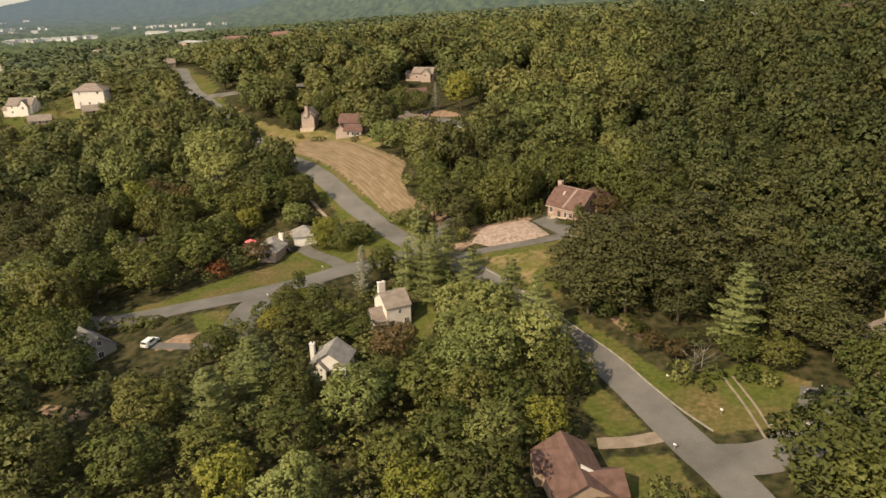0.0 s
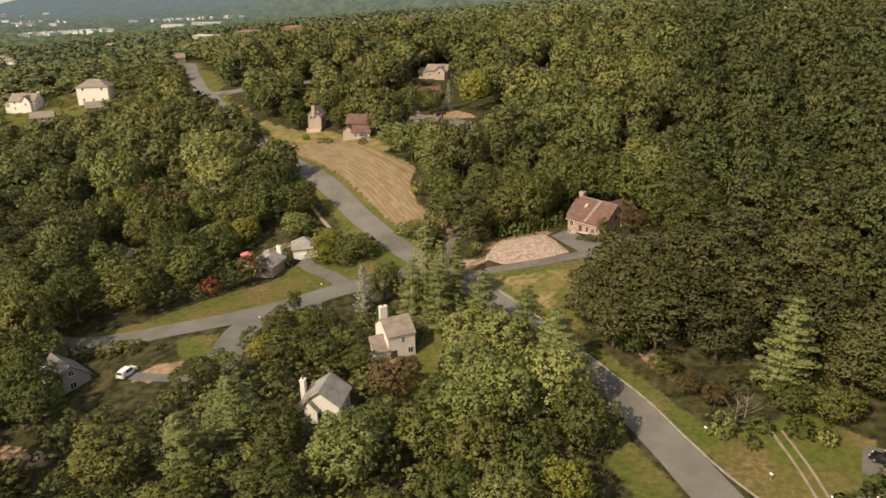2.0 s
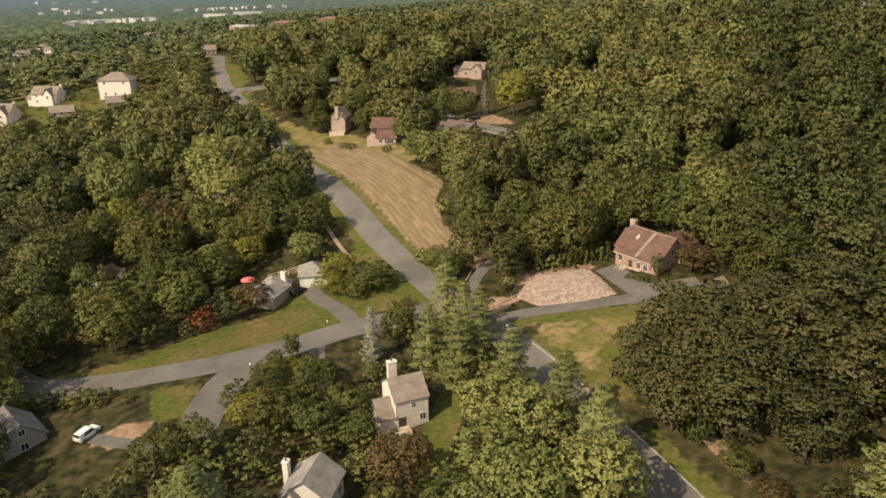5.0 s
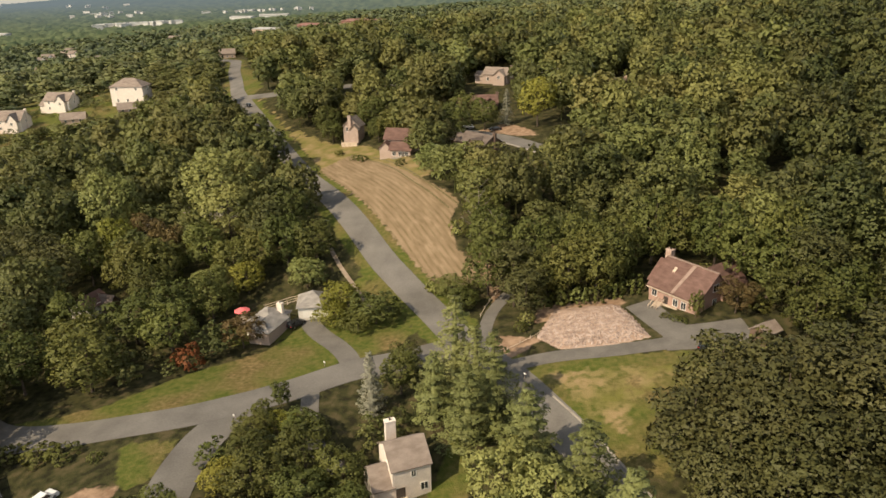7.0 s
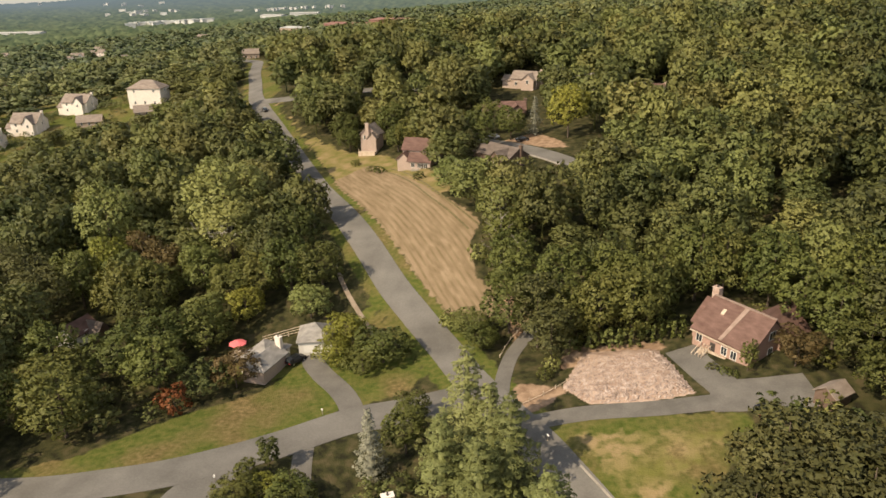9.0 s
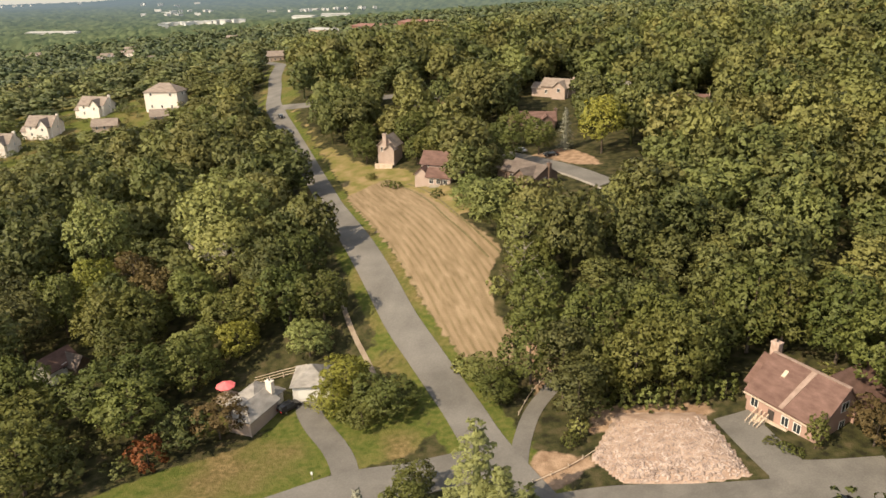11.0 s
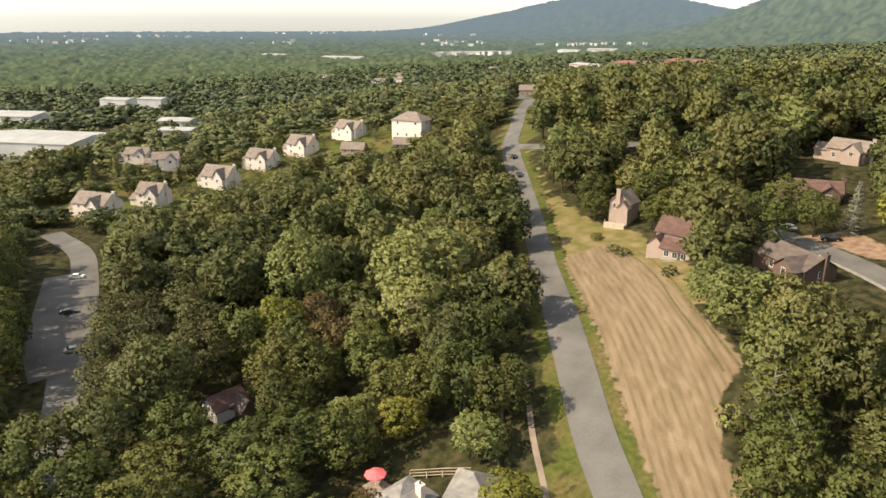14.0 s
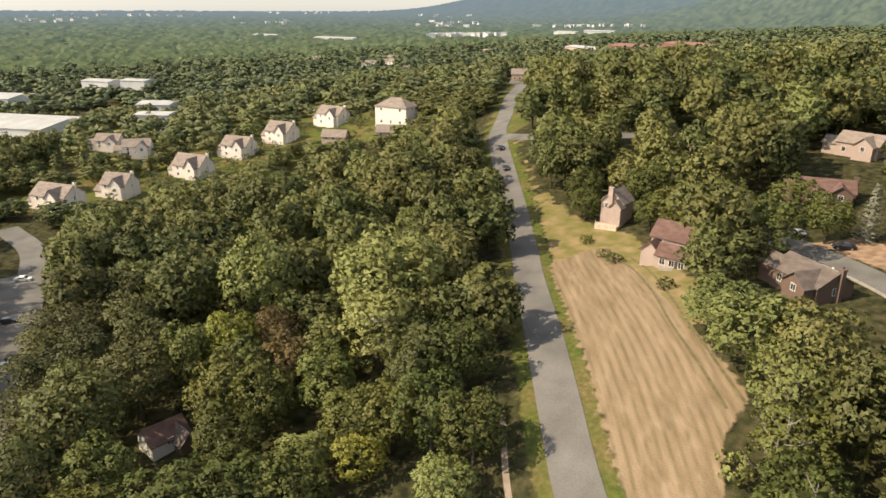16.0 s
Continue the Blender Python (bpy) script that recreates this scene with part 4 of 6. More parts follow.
# ---- the woods ----
CLEAR = [(-13, 158, 9), (-24, 134, 8), (38, 207.6, 8), (-45.5, 215, 6), (-56, 206, 9), (-82, 147, 8), (20, 94, 9), (-41, 307, 9), (-64, 333, 6), (-6, 283, 7), (-103, 213, 6.5), (-98.5, 205, 6.5), (-13, 363, 8), (-12, 292, 10), (-20, 286, 7), (-15, 352, 8), (-18, 341, 8), (-58, 386, 8), (-54, 370, 7), (-232, 602, 10), (-200, 812, 24), (-235, 836, 24), (-165, 800, 24), (-222, 585, 10)]
CLEAR += [(-11, 393, 9), (-12, 383, 9), (-12.5, 373, 7), (35, 359, 9), (34, 349, 10), (31, 338, 9), (28, 328, 6), (-70, 389, 9), (-66, 379, 7), (13, 372, 7),
         (-183, 506, 9), (83, 121, 7), (50, 190, 7), (69, 110, 8), (-91, 266, 5)]
CLEAR = [(a, b, r + 3.5 if b > 335 and a > -120 else r) for a, b, r in CLEAR]
ROW = [(-217, 437, 13), (-263, 441, 11), (-273, 412, 10), (-278, 387, 10), (-272, 354, 10), (-271, 316, 9), (-275, 292, 10), (-212, 424, 9), (-257, 433, 6), (-267, 404, 6), (-266, 346, 6), (-240, 416, 8)]
CLEAR += [(-11, 266, 5.5)]
FAR_HOMES = [(-505, 392, 44), (-470, 378, 24), (-752, 492, 38), (-755, 612, 22), (-716, 630, 18), (-498, 498, 16), (-520, 512, 14), (-410, 434, 14), (-355, 366, 12), (-322, 360, 10), (-705, 898, 14), (-562, 892, 12), (-550, 832, 14), (-528, 850, 14), (-980, 1262, 46), (-1215, 1300, 34), (-583, 572, 14), (-663, 706, 10), (197, 473, 13), (224, 467, 8), (251, 468, 9), (-184, 512, 9), (-226, 856, 38), (-172, 826, 34), (-300, 900, 36), (-233, 602, 14)]
CLEAR += [(a * k, 130 + (b - 130) * k, r) for a, b, r in FAR_HOMES for k in (1.0, 1 - 0.7 * r / math.hypot(a, b - 130))]
OPEN = [[(-58, 70), (46, 70), (80, 125), (66, 178), (46, 196), (50, 214), (28, 214), (-2, 214), (-12, 224), (-40, 224), (-70, 210), (-92, 176), (-92, 128), (-70, 105)],
        FIELD, VERGE, [(-252, 268), (-246, 300), (-247, 336), (-253, 368), (-250, 394), (-243, 414), (-206, 409), (-190, 424), (-204, 448), (-250, 456), (-280, 450), (-290, 410), (-294, 385), (-288, 350), (-286, 312), (-292, 285)],
        [(-38, 336), (-22, 334), (-2, 330), (14, 314), (16, 290), (15, 266), (0, 257), (-8, 264), (-18, 276), (-26, 294), (-19, 304), (-34, 326)]]
OPEN += [[(-205, 560), (-160, 480), (-140, 420), (-126, 396), (-150, 410), (-178, 470), (-200, 520)], [(-650, 440), (-520, 440), (-500, 520), (-640, 560)]]


SUBURB = [(-292, 270), (-226, 300), (-228, 400), (-206, 450), (-226, 486), (-300, 520), (-480, 640), (-900, 700), (-900, 400), (-420, 310)]
BANK = [(8, 196.7), (12.8, 190), (30.5, 191.8), (27.5, 202), (25.5, 208.5), (11, 209)]


def wood_points(rng, spacing, near, far, garden=-1):
    """Jittered points of a wood seen between two distances from the middle of the flight, clear of roads, lawns and houses."""
    g = np.arange(-1150, 700, spacing)
    X, Y = np.meshgrid(g, np.arange(-20, 1300, spacing))
    X = (X + rng.uniform(-0.42, 0.42, X.shape) * spacing).ravel()
    Y = (Y + rng.uniform(-0.42, 0.42, Y.shape) * spacing).ravel()
    d = np.hypot(X, Y - 90)
    ok = (d >= near) & (d < far) & (X < 0.64 * Y + 22) & (X > -0.68 * (Y + 20) - np.clip(Y - 150, 0, None) * 1.4) & (Y > 58)
    X, Y = X[ok], Y[ok]
    ok = (rng.uniform(0, 1, len(X)) < 0.72) | (in_poly(X, Y, SUBURB) < 0)
    for key, (line, half) in LINES.items():
        if key != "main":
            ok &= to_line(X, Y, line) > half + (7.0 if key == "west" else 3.2)
    ok &= to_line(X, Y, LINES["main"][0]) > np.where(Y > 400, 11.0, np.where(Y > 330, 10.0, np.where(Y > 225, 9.0, 8.0)))
    for k, p in enumerate(OPEN):
        d = in_poly(X, Y, p)
        ok &= d > 0 if k == garden else d < -0.5
    for p in [p for p in LAWNS if p[0] != (-292, 270)] + [YARD] + (BARE + [BANK] if garden >= 0 else []):
        ok &= in_poly(X, Y, p) < -2.0
    for cx, cy, r in CLEAR + ROW:
        ok &= np.hypot(X - cx, Y - cy) > r
    for cx, cy, r in PLANTED:
        ok &= np.hypot(X - cx, Y - cy) > r * (0.55 if garden >= 0 else 0.85) + 2.0
    return X[ok], Y[ok]


def scatter(name, label, variants, X, Y, H, R, material, rng, h0=15.0, r0=5.0):
    """Many trees joined into one mesh, each with its own size, turn and tint, the tint scaled by region."""
    vs, qs, ts, ns, tints, n = [], [], [], [], [], 0
    Z = land(X, Y)
    # Regional brightness is put into tint: dim right hill and near left, bright middle.
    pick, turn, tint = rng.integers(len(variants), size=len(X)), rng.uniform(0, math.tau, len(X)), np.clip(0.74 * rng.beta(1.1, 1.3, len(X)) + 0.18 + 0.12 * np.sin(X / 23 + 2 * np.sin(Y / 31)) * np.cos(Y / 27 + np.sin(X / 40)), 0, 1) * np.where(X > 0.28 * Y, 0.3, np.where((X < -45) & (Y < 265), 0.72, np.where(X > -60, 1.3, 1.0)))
    for i in range(len(X)):
        v, q, t, soft = variants[pick[i]]
        c, s, k = math.cos(turn[i]), math.sin(turn[i]), R[i] / r0
        w = np.empty((len(v), 3), np.float32)
        w[:, 0], w[:, 1], w[:, 2] = X[i] + k * (c * v[:, 0] - s * v[:, 1]), Y[i] + k * (s * v[:, 0] + c * v[:, 1]), Z[i] - 0.2 + v[:, 2] * H[i] / h0
        turned = soft.astype(np.float32).copy()
        turned[:, 0], turned[:, 1] = c * soft[:, 0] - s * soft[:, 1], s * soft[:, 0] + c * soft[:, 1]
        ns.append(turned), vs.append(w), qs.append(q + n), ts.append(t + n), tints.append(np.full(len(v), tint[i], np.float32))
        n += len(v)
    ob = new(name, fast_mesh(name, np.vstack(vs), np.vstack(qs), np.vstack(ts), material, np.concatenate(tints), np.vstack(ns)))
    return tagged(ob, label, "woods", kind="stuff")


def with_stem(arrays, h=15.0, r=0.25):
    """Adds a three-sided stem below a crown."""
    v, q, t, soft = arrays
    n = len(v)
    ring = [(r * math.cos(a), r * math.sin(a), z) for z in (-0.8, h * 0.4) for a in (0, 2.1, 4.2)]
    f = [(n + i, n + (i + 1) % 3, n + 3 + (i + 1) % 3) for i in range(3)] + [(n + i, n + 3 + (i + 1) % 3, n + 3 + i) for i in range(3)]
    return np.vstack([v, ring]), q, np.vstack([t, f]), np.vstack([soft, unit(np.array(ring) * np.array((1, 1, 0)))])


NEARW = [with_stem(broadleaf(RNG, 11, 170, 18, 0.70)) for _ in range(6)] + [with_stem(broadleaf(RNG, 11, 120, 24, 0.64, 5.0, 15, 0.14, 0.0, (0.20, 0.32), 0.30, 0.5)) for _ in range(1)]
MID = [with_stem(broadleaf(RNG, 10, 115, 14, 1.0, base=0.15, tuft=(0.14, 0.21))) for _ in range(6)] + [with_stem(broadleaf(RNG, 10, 100, 15, 0.95, 5.0, 15, 0.14, 0.0, (0.20, 0.32), 0.30, 0.5)) for _ in range(1)]
OVER = [with_stem(broadleaf(RNG, 9, 76, 9, 1.4, core=0.45, tuft=(0.15, 0.24))) for _ in range(6)] + [with_stem(conifer(RNG, 8, 6, 10, 1.7, 4.6, 15, 0.12, 0.6)) for _ in range(1)]
FAR = [broadleaf(RNG, 6, 30, 6, 1.9, base=0.1, core=0.72, tuft=(0.18, 0.28), ruffle=0.3) for _ in range(6)]
DIST = [broadleaf(RNG, 5, 12, 4, 2.8, base=0.03, core=0.9, tuft=(0.2, 0.3), ruffle=0.25) for _ in range(5)]
LOW = [broadleaf(RNG, 6, 34, 10, 1.15, base=0.05) for _ in range(4)]
rng = np.random.default_rng(11)


CREST = np.array([(-215, 437), (-262, 440), (-276, 390), (-270, 330), (-275, 284)], float)


def sizes(n, lo, hi, rlo, rhi):
    """Heights and crown radii: many middling trees, a few large ones."""
    k = rng.beta(1.1, 1.2, n)
    c = np.clip(to_line(x, y, CREST) / 90, 0.0, 1)
    h = (lo + (hi - lo) * k * c) * (0.6 + 0.4 * c)
    h = np.where((to_line(x, y, LINES["main"][0]) < 17) & (y > 225) & (y < 345), np.maximum(h, 14 + 5 * k), h)
    return h, rlo + (rhi - rlo) * np.clip(0.75 * k + 0.12 + rng.normal(0, 0.16, n), 0, 1)


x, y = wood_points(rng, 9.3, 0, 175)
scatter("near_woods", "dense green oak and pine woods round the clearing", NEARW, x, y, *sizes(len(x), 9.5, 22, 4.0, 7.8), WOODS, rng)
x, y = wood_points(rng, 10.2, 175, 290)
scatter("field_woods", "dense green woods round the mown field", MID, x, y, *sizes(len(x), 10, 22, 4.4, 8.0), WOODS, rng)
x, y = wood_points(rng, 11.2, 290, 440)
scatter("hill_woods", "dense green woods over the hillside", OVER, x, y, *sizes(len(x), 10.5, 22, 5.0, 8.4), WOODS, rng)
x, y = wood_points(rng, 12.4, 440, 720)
scatter("distant_woods", "far green woods over the ridge", FAR, x, y, *sizes(len(x), 8.5, 17, 5.4, 9.0), HAZED_FARWOODS, rng)
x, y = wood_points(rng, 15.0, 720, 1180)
scatter("horizon_woods", "hazy far woods towards the town", DIST, x, y, *sizes(len(x), 8, 17, 8, 12), HAZED_EDGEWOODS, rng)
x, y = wood_points(rng, 6.4, 200, 620, garden=3)
scatter("garden_trees", "young garden trees round the cream houses", LOW, x, y, rng.uniform(2.2, 6.5, len(x)), rng.uniform(1.8, 3.4, len(x)), HAZED_FARWOODS, rng)
x, y = wood_points(rng, 5.2, 0, 260, garden=0)
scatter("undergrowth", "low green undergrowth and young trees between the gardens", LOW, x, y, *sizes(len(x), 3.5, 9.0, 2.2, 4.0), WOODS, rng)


def far_canopy():
    """The woods beyond, out to the horizon, as one bumpy canopy over the land."""
    rng = np.random.default_rng(5)
    ang = np.radians(np.arange(-47, 84, 0.27))
    rad = [1080.0]
    while rad[-1] < 4650:
        rad.append(rad[-1] * 1.0105)
    A, R = np.meshgrid(ang, np.array(rad))
    A, R = A + rng.uniform(-0.4, 0.4, A.shape) * np.radians(0.27), R * (1 + rng.uniform(-0.004, 0.004, A.shape))
    X, Y = -np.sin(A) * R, 120 + np.cos(A) * R
    Z = land(X, Y) + 4 + rng.uniform(0, 11, X.shape)
    Z[0] -= 22
    n, m = A.shape
    idx = np.arange(n * m).reshape(n, m)
    quads = np.stack([idx[:-1, 1:], idx[:-1, :-1], idx[1:, :-1], idx[1:, 1:]], -1).reshape(-1, 4)
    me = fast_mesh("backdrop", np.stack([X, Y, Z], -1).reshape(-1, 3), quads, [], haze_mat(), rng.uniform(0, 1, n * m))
    # painted haze: the share of blue glow grows with distance
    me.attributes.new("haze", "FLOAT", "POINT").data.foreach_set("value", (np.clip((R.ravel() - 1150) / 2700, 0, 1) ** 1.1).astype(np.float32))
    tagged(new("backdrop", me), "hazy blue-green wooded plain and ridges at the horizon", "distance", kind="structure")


def haze_mat():
    """Woods at the horizon: leaf green mixed into a blue-grey glow that paints the haze."""
    m = bpy.data.materials.new("distant woods")
    m.use_nodes = True
    nt, nd = m.node_tree, m.node_tree.nodes
    b = nd["Principled BSDF"]
    b.inputs["Roughness"].default_value, b.inputs["Specular IOR Level"].default_value = 1.0, 0.0
    tint, far, mix = nd.new("ShaderNodeAttribute"), nd.new("ShaderNodeAttribute"), nd.new("ShaderNodeMix")
    tint.attribute_name, far.attribute_name = "tint", "haze"
    mix.data_type = "RGBA"
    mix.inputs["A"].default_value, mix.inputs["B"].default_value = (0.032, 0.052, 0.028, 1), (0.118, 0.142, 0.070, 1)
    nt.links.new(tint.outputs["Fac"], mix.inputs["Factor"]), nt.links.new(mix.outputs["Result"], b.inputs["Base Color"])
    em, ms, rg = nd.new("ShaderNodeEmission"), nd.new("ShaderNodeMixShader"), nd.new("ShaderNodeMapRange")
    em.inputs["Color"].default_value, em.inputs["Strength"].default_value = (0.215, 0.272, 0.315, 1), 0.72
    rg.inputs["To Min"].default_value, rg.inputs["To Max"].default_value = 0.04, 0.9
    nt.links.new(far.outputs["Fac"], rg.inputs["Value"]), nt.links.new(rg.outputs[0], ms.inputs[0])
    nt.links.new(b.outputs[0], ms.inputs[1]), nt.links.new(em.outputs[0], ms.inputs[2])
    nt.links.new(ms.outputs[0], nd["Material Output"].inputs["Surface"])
    return m


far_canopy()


# ---- houses ----
def gable(L, D, he, hr, cx=0.0, cy=0.0, turn=0, base=-1.5, over=0.45, skew=0.0):
    """Walls and roof of one block with its ridge along its own x axis. skew moves the ridge towards the back."""
    w, ro = Mesh(), Mesh()
    M = Matrix.Translation((cx, cy, 0)) @ Matrix.Rotation(radians(turn), 4, "Z")
    x, y = L / 2, D / 2
    v = [(-x, -y, base), (x, -y, base), (x, y, base), (-x, y, base), (-x, -y, he), (x, -y, he), (x, y, he), (-x, y, he), (-x, skew, hr), (x, skew, hr)]
    w.add([M @ Vector(p) for p in v], [(0, 1, 5, 4), (2, 3, 7, 6), (1, 2, 6, 9, 5), (3, 0, 4, 8, 7), (4, 5, 9, 8), (6, 7, 8, 9)])
    t, xo = 0.2, x + over
    for s in (-1, 1):
        run = y - s * skew if s > 0 else y + skew
        drop = (hr - he) / run
        ye, ze = s * (y + over), he - drop * over
        p = [(-xo, ye, ze), (xo, ye, ze), (xo, skew, hr + 0.02), (-xo, skew, hr + 0.02)]
        up = [(a, b, c + t) for a, b, c in p]
        f = [(0, 1, 2, 3), (7, 6, 5, 4), (0, 4, 5, 1), (1, 5, 6, 2), (2, 6, 7, 3), (3, 7, 4, 0)]
        ro.add([M @ Vector(q) for q in p + up], f)
    return w, ro, M


def hip(L, D, he, hr, cx=0.0, cy=0.0, turn=0, base=-1.5, over=0.45, ridge=0.4, back=False):
    """Walls and hipped roof of one block: four slopes up to a short ridge. back: the roof runs on into the next block at its far end."""
    w, ro = Mesh(), Mesh()
    M = Matrix.Translation((cx, cy, 0)) @ Matrix.Rotation(radians(turn), 4, "Z")
    x, y, xo, yo = L / 2, D / 2, L / 2 + over, D / 2 + over
    v = [(-x, -y, base), (x, -y, base), (x, y, base), (-x, y, base), (-x, -y, he), (x, -y, he), (x, y, he), (-x, y, he)]
    w.add([M @ Vector(p) for p in v], [(0, 1, 5, 4), (1, 2, 6, 5), (2, 3, 7, 6), (3, 0, 4, 7), (4, 5, 6, 7)])
    ze, r0, r1 = he - 0.12, -xo + D * 0.55, (xo if back else xo - D * 0.55)
    r0, r1 = min(r0, -0.1), max(r1, 0.1)
    v = [(-xo, -yo, ze), (xo, -yo, ze), (xo, yo, ze), (-xo, yo, ze), (-xo, -yo, ze + 0.2), (xo, -yo, ze + 0.2), (xo, yo, ze + 0.2), (-xo, yo, ze + 0.2), (r0, 0, hr), (r1, 0, hr)]
    ro.add([M @ Vector(p) for p in v], [(3, 2, 1, 0), (0, 1, 5, 4), (1, 2, 6, 5), (2, 3, 7, 6), (3, 0, 4, 7), (4, 5, 9, 8), (5, 6, 9), (6, 7, 8, 9), (7, 4, 8)])
    return w, ro, M


def window(house, M, face, u, z, w=1.0, h=1.3, L=8, D=8, trim=None):
    """One window on a wall of a block: a frame with a pane in it and a sill."""
    side = {"front": (0, -D / 2), "back": (180, -D / 2), "right": (90, -L / 2), "left": (-90, -L / 2)}[face]
    T = M @ Matrix.Rotation(radians(side[0]), 4, "Z") @ Matrix.Translation((u, side[1], z))
    fr, b = Mesh(), 0.09
    for q in ((-w / 2 - b, w / 2 + b, h / 2, h / 2 + b), (-w / 2 - b, w / 2 + b, -h / 2 - b, -h / 2), (-w / 2 - b, -w / 2, -h / 2, h / 2), (w / 2, w / 2 + b, -h / 2, h / 2), (-0.03, 0.03, -h / 2, h / 2)):
        fr.box(q[0], q[1], -0.07, 0.02, q[2], q[3])
    ob = fr.put("window", trim or TRIM, house)
    ob.matrix_local = T
    Mesh().box(-w / 2, w / 2, -0.025, 0.03, -h / 2, h / 2).put("pane", GLASS, ob)
    return ob


def door(house, M, face, u, w=1.0, h=2.1, L=8, D=8, material=None, name="door"):
    side = {"front": (0, -D / 2), "back": (180, -D / 2), "right": (90, -L / 2), "left": (-90, -L / 2)}[face]
    T = M @ Matrix.Rotation(radians(side[0]), 4, "Z") @ Matrix.Translation((u, side[1], 0))
    m = Mesh().box(-w / 2, w / 2, -0.05, 0.03, 0, h)
    n = 4 if h < 2.3 and w > 2 else 2
    for k in range(n):
        m.box(-w / 2 + 0.12, w / 2 - 0.12, -0.08, -0.05, h * (k + 0.15) / n, h * (k + 0.85) / n)
    ob = m.put(name, material or DARKDOOR, house)
    ob.matrix_local = T
    return ob


def chimney(house, x, y, z0, z1, w=1.0, d=0.7, material=None):
    m = Mesh().box(x - w / 2, x + w / 2, y - d / 2, y + d / 2, z0, z1).box(x - w / 2 - 0.08, x + w / 2 + 0.08, y - d / 2 - 0.08, y + d / 2 + 0.08, z1, z1 + 0.18)
    ob = m.put("chimney", material or BRICK, house)
    Mesh().tube([(x, y, z1 + 0.18), (x, y, z1 + 0.6)], [0.17, 0.15], 8).put("flue", DARKDOOR, ob)
    return ob


def block(house, L, D, he, hr, wall, roof, cx=0.0, cy=0.0, turn=0, wins=(), skew=0.0, base=-1.5, over=0.45, trim=None, hipped=""):
    w, r, M = hip(L, D, he, hr, cx, cy, turn, base, over, back=hipped == "back") if hipped else gable(L, D, he, hr, cx, cy, turn, base, over, skew)
    w.put("wall", wall, house), r.put("roof", roof, house)
    for row in wins:
        window(house, M, *row, L=L, D=D, trim=trim)
    return M


def house(name, x, y, z, turn, label, category="house", group=""):
    return empty(name, pose(x, y, z, 0, 0, turn), label, category, group)


def brown_house():
    h = house("house", 39.2, 207.2, 10.8, -48, "rosy cedar house with brown shingle roof and stone chimney")
    L, D = 12.0, 10.0
    M = block(h, L, D, 3.6, 8.3, WALL_PINK, ROOF_BROWN, skew=0.6, wins=(("front", -4.6, 2.0, 1.2, 1.6), ("front", 0.8, 1.5, 1.1, 1.5), ("front", 2.8, 1.5, 1.1, 1.5),
              ("right", 0.6, 5.2, 1.6, 1.5), ("right", 0.6, 1.9, 1.2, 1.7)))
    block(h, 8.0, 8.0, 3.9, 8.1, WALL_PINK, ROOF_BROWN, 2.6, 6.6, 90, base=-1.5)
    block(h, 2.0, 7.4, 3.6, 7.2, WALL_PINK, ROOF_BROWN, -6.9, 1.0)
    chimney(h, -7.4, 2.6, 0, 9.0, 1.4, 1.1)
    door(h, M, "front", -1.6, 1.1, 2.1, L, D)

    def slab(name, quad, up, material, label):
        v = [Vector(p) for p in quad] + [Vector(p) + Vector((0, 0, up)) for p in quad]
        Mesh().add(v, [(0, 3, 2, 1), (4, 5, 6, 7), (0, 1, 5, 4), (1, 2, 6, 5), (2, 3, 7, 6), (3, 0, 4, 7)]).put(name, material, h, label)

    def front(x, y, lift=0.22):
        return (x, y, 3.6 + (y + D / 2) * 4.7 / (D / 2 + 0.6) + lift)
    slab("roof_seam", (front(-0.4, -5.4), front(0.3, -5.4), front(1.3, 0.55), front(0.4, 0.55)), 0.12, ROOF_PINK, "pale pink roof seam")
    slab("ridge_cap", ((-6.3, 0.3, 8.42), (6.4, 0.3, 8.42), (6.4, 0.9, 8.42), (-6.3, 0.9, 8.42)), 0.14, ROOF_PINK, "pale pink ridge cap")
    slab("skylight", (front(-3.0, -1.9), front(-2.4, -1.9), front(-2.4, -1.0), front(-3.0, -1.0)), 0.14, PALEWOOD, "small pale roof skylight")
    Mesh().box(-6.4, 6.4, -5.64, -5.47, 2.95, 3.15).put("gutter", PALEWOOD, h, "pale eaves gutter")
    for k in range(6):
        Mesh().box(-3.6, -2.0, -5.6 - 0.32 * (k + 1), -5.6 - 0.32 * k, -1.8, 0.5 - 0.2 * k).put("porch_step", PALEWOOD, h)
    Mesh().box(-3.9, 1.6, -5.6, -5.2, -1.5, 0.5).put("porch_deck", PALEWOOD, h)
    for sx in (-3.8, -3.0, -2.3, -1.7):
        rail = Mesh().tube([(sx, -5.4, 1.5), (sx, -7.9, 0.0)], [0.08, 0.08], 5)
        for k in range(4):
            rail.tube([(sx, -5.4 - 0.8 * k, 1.5 - 0.48 * k), (sx, -5.4 - 0.8 * k, 0.2 - 0.48 * k)], [0.06, 0.06], 5)
        rail.put("hand_rail", PALEWOOD, h, "pale wooden stair rail")
    return h


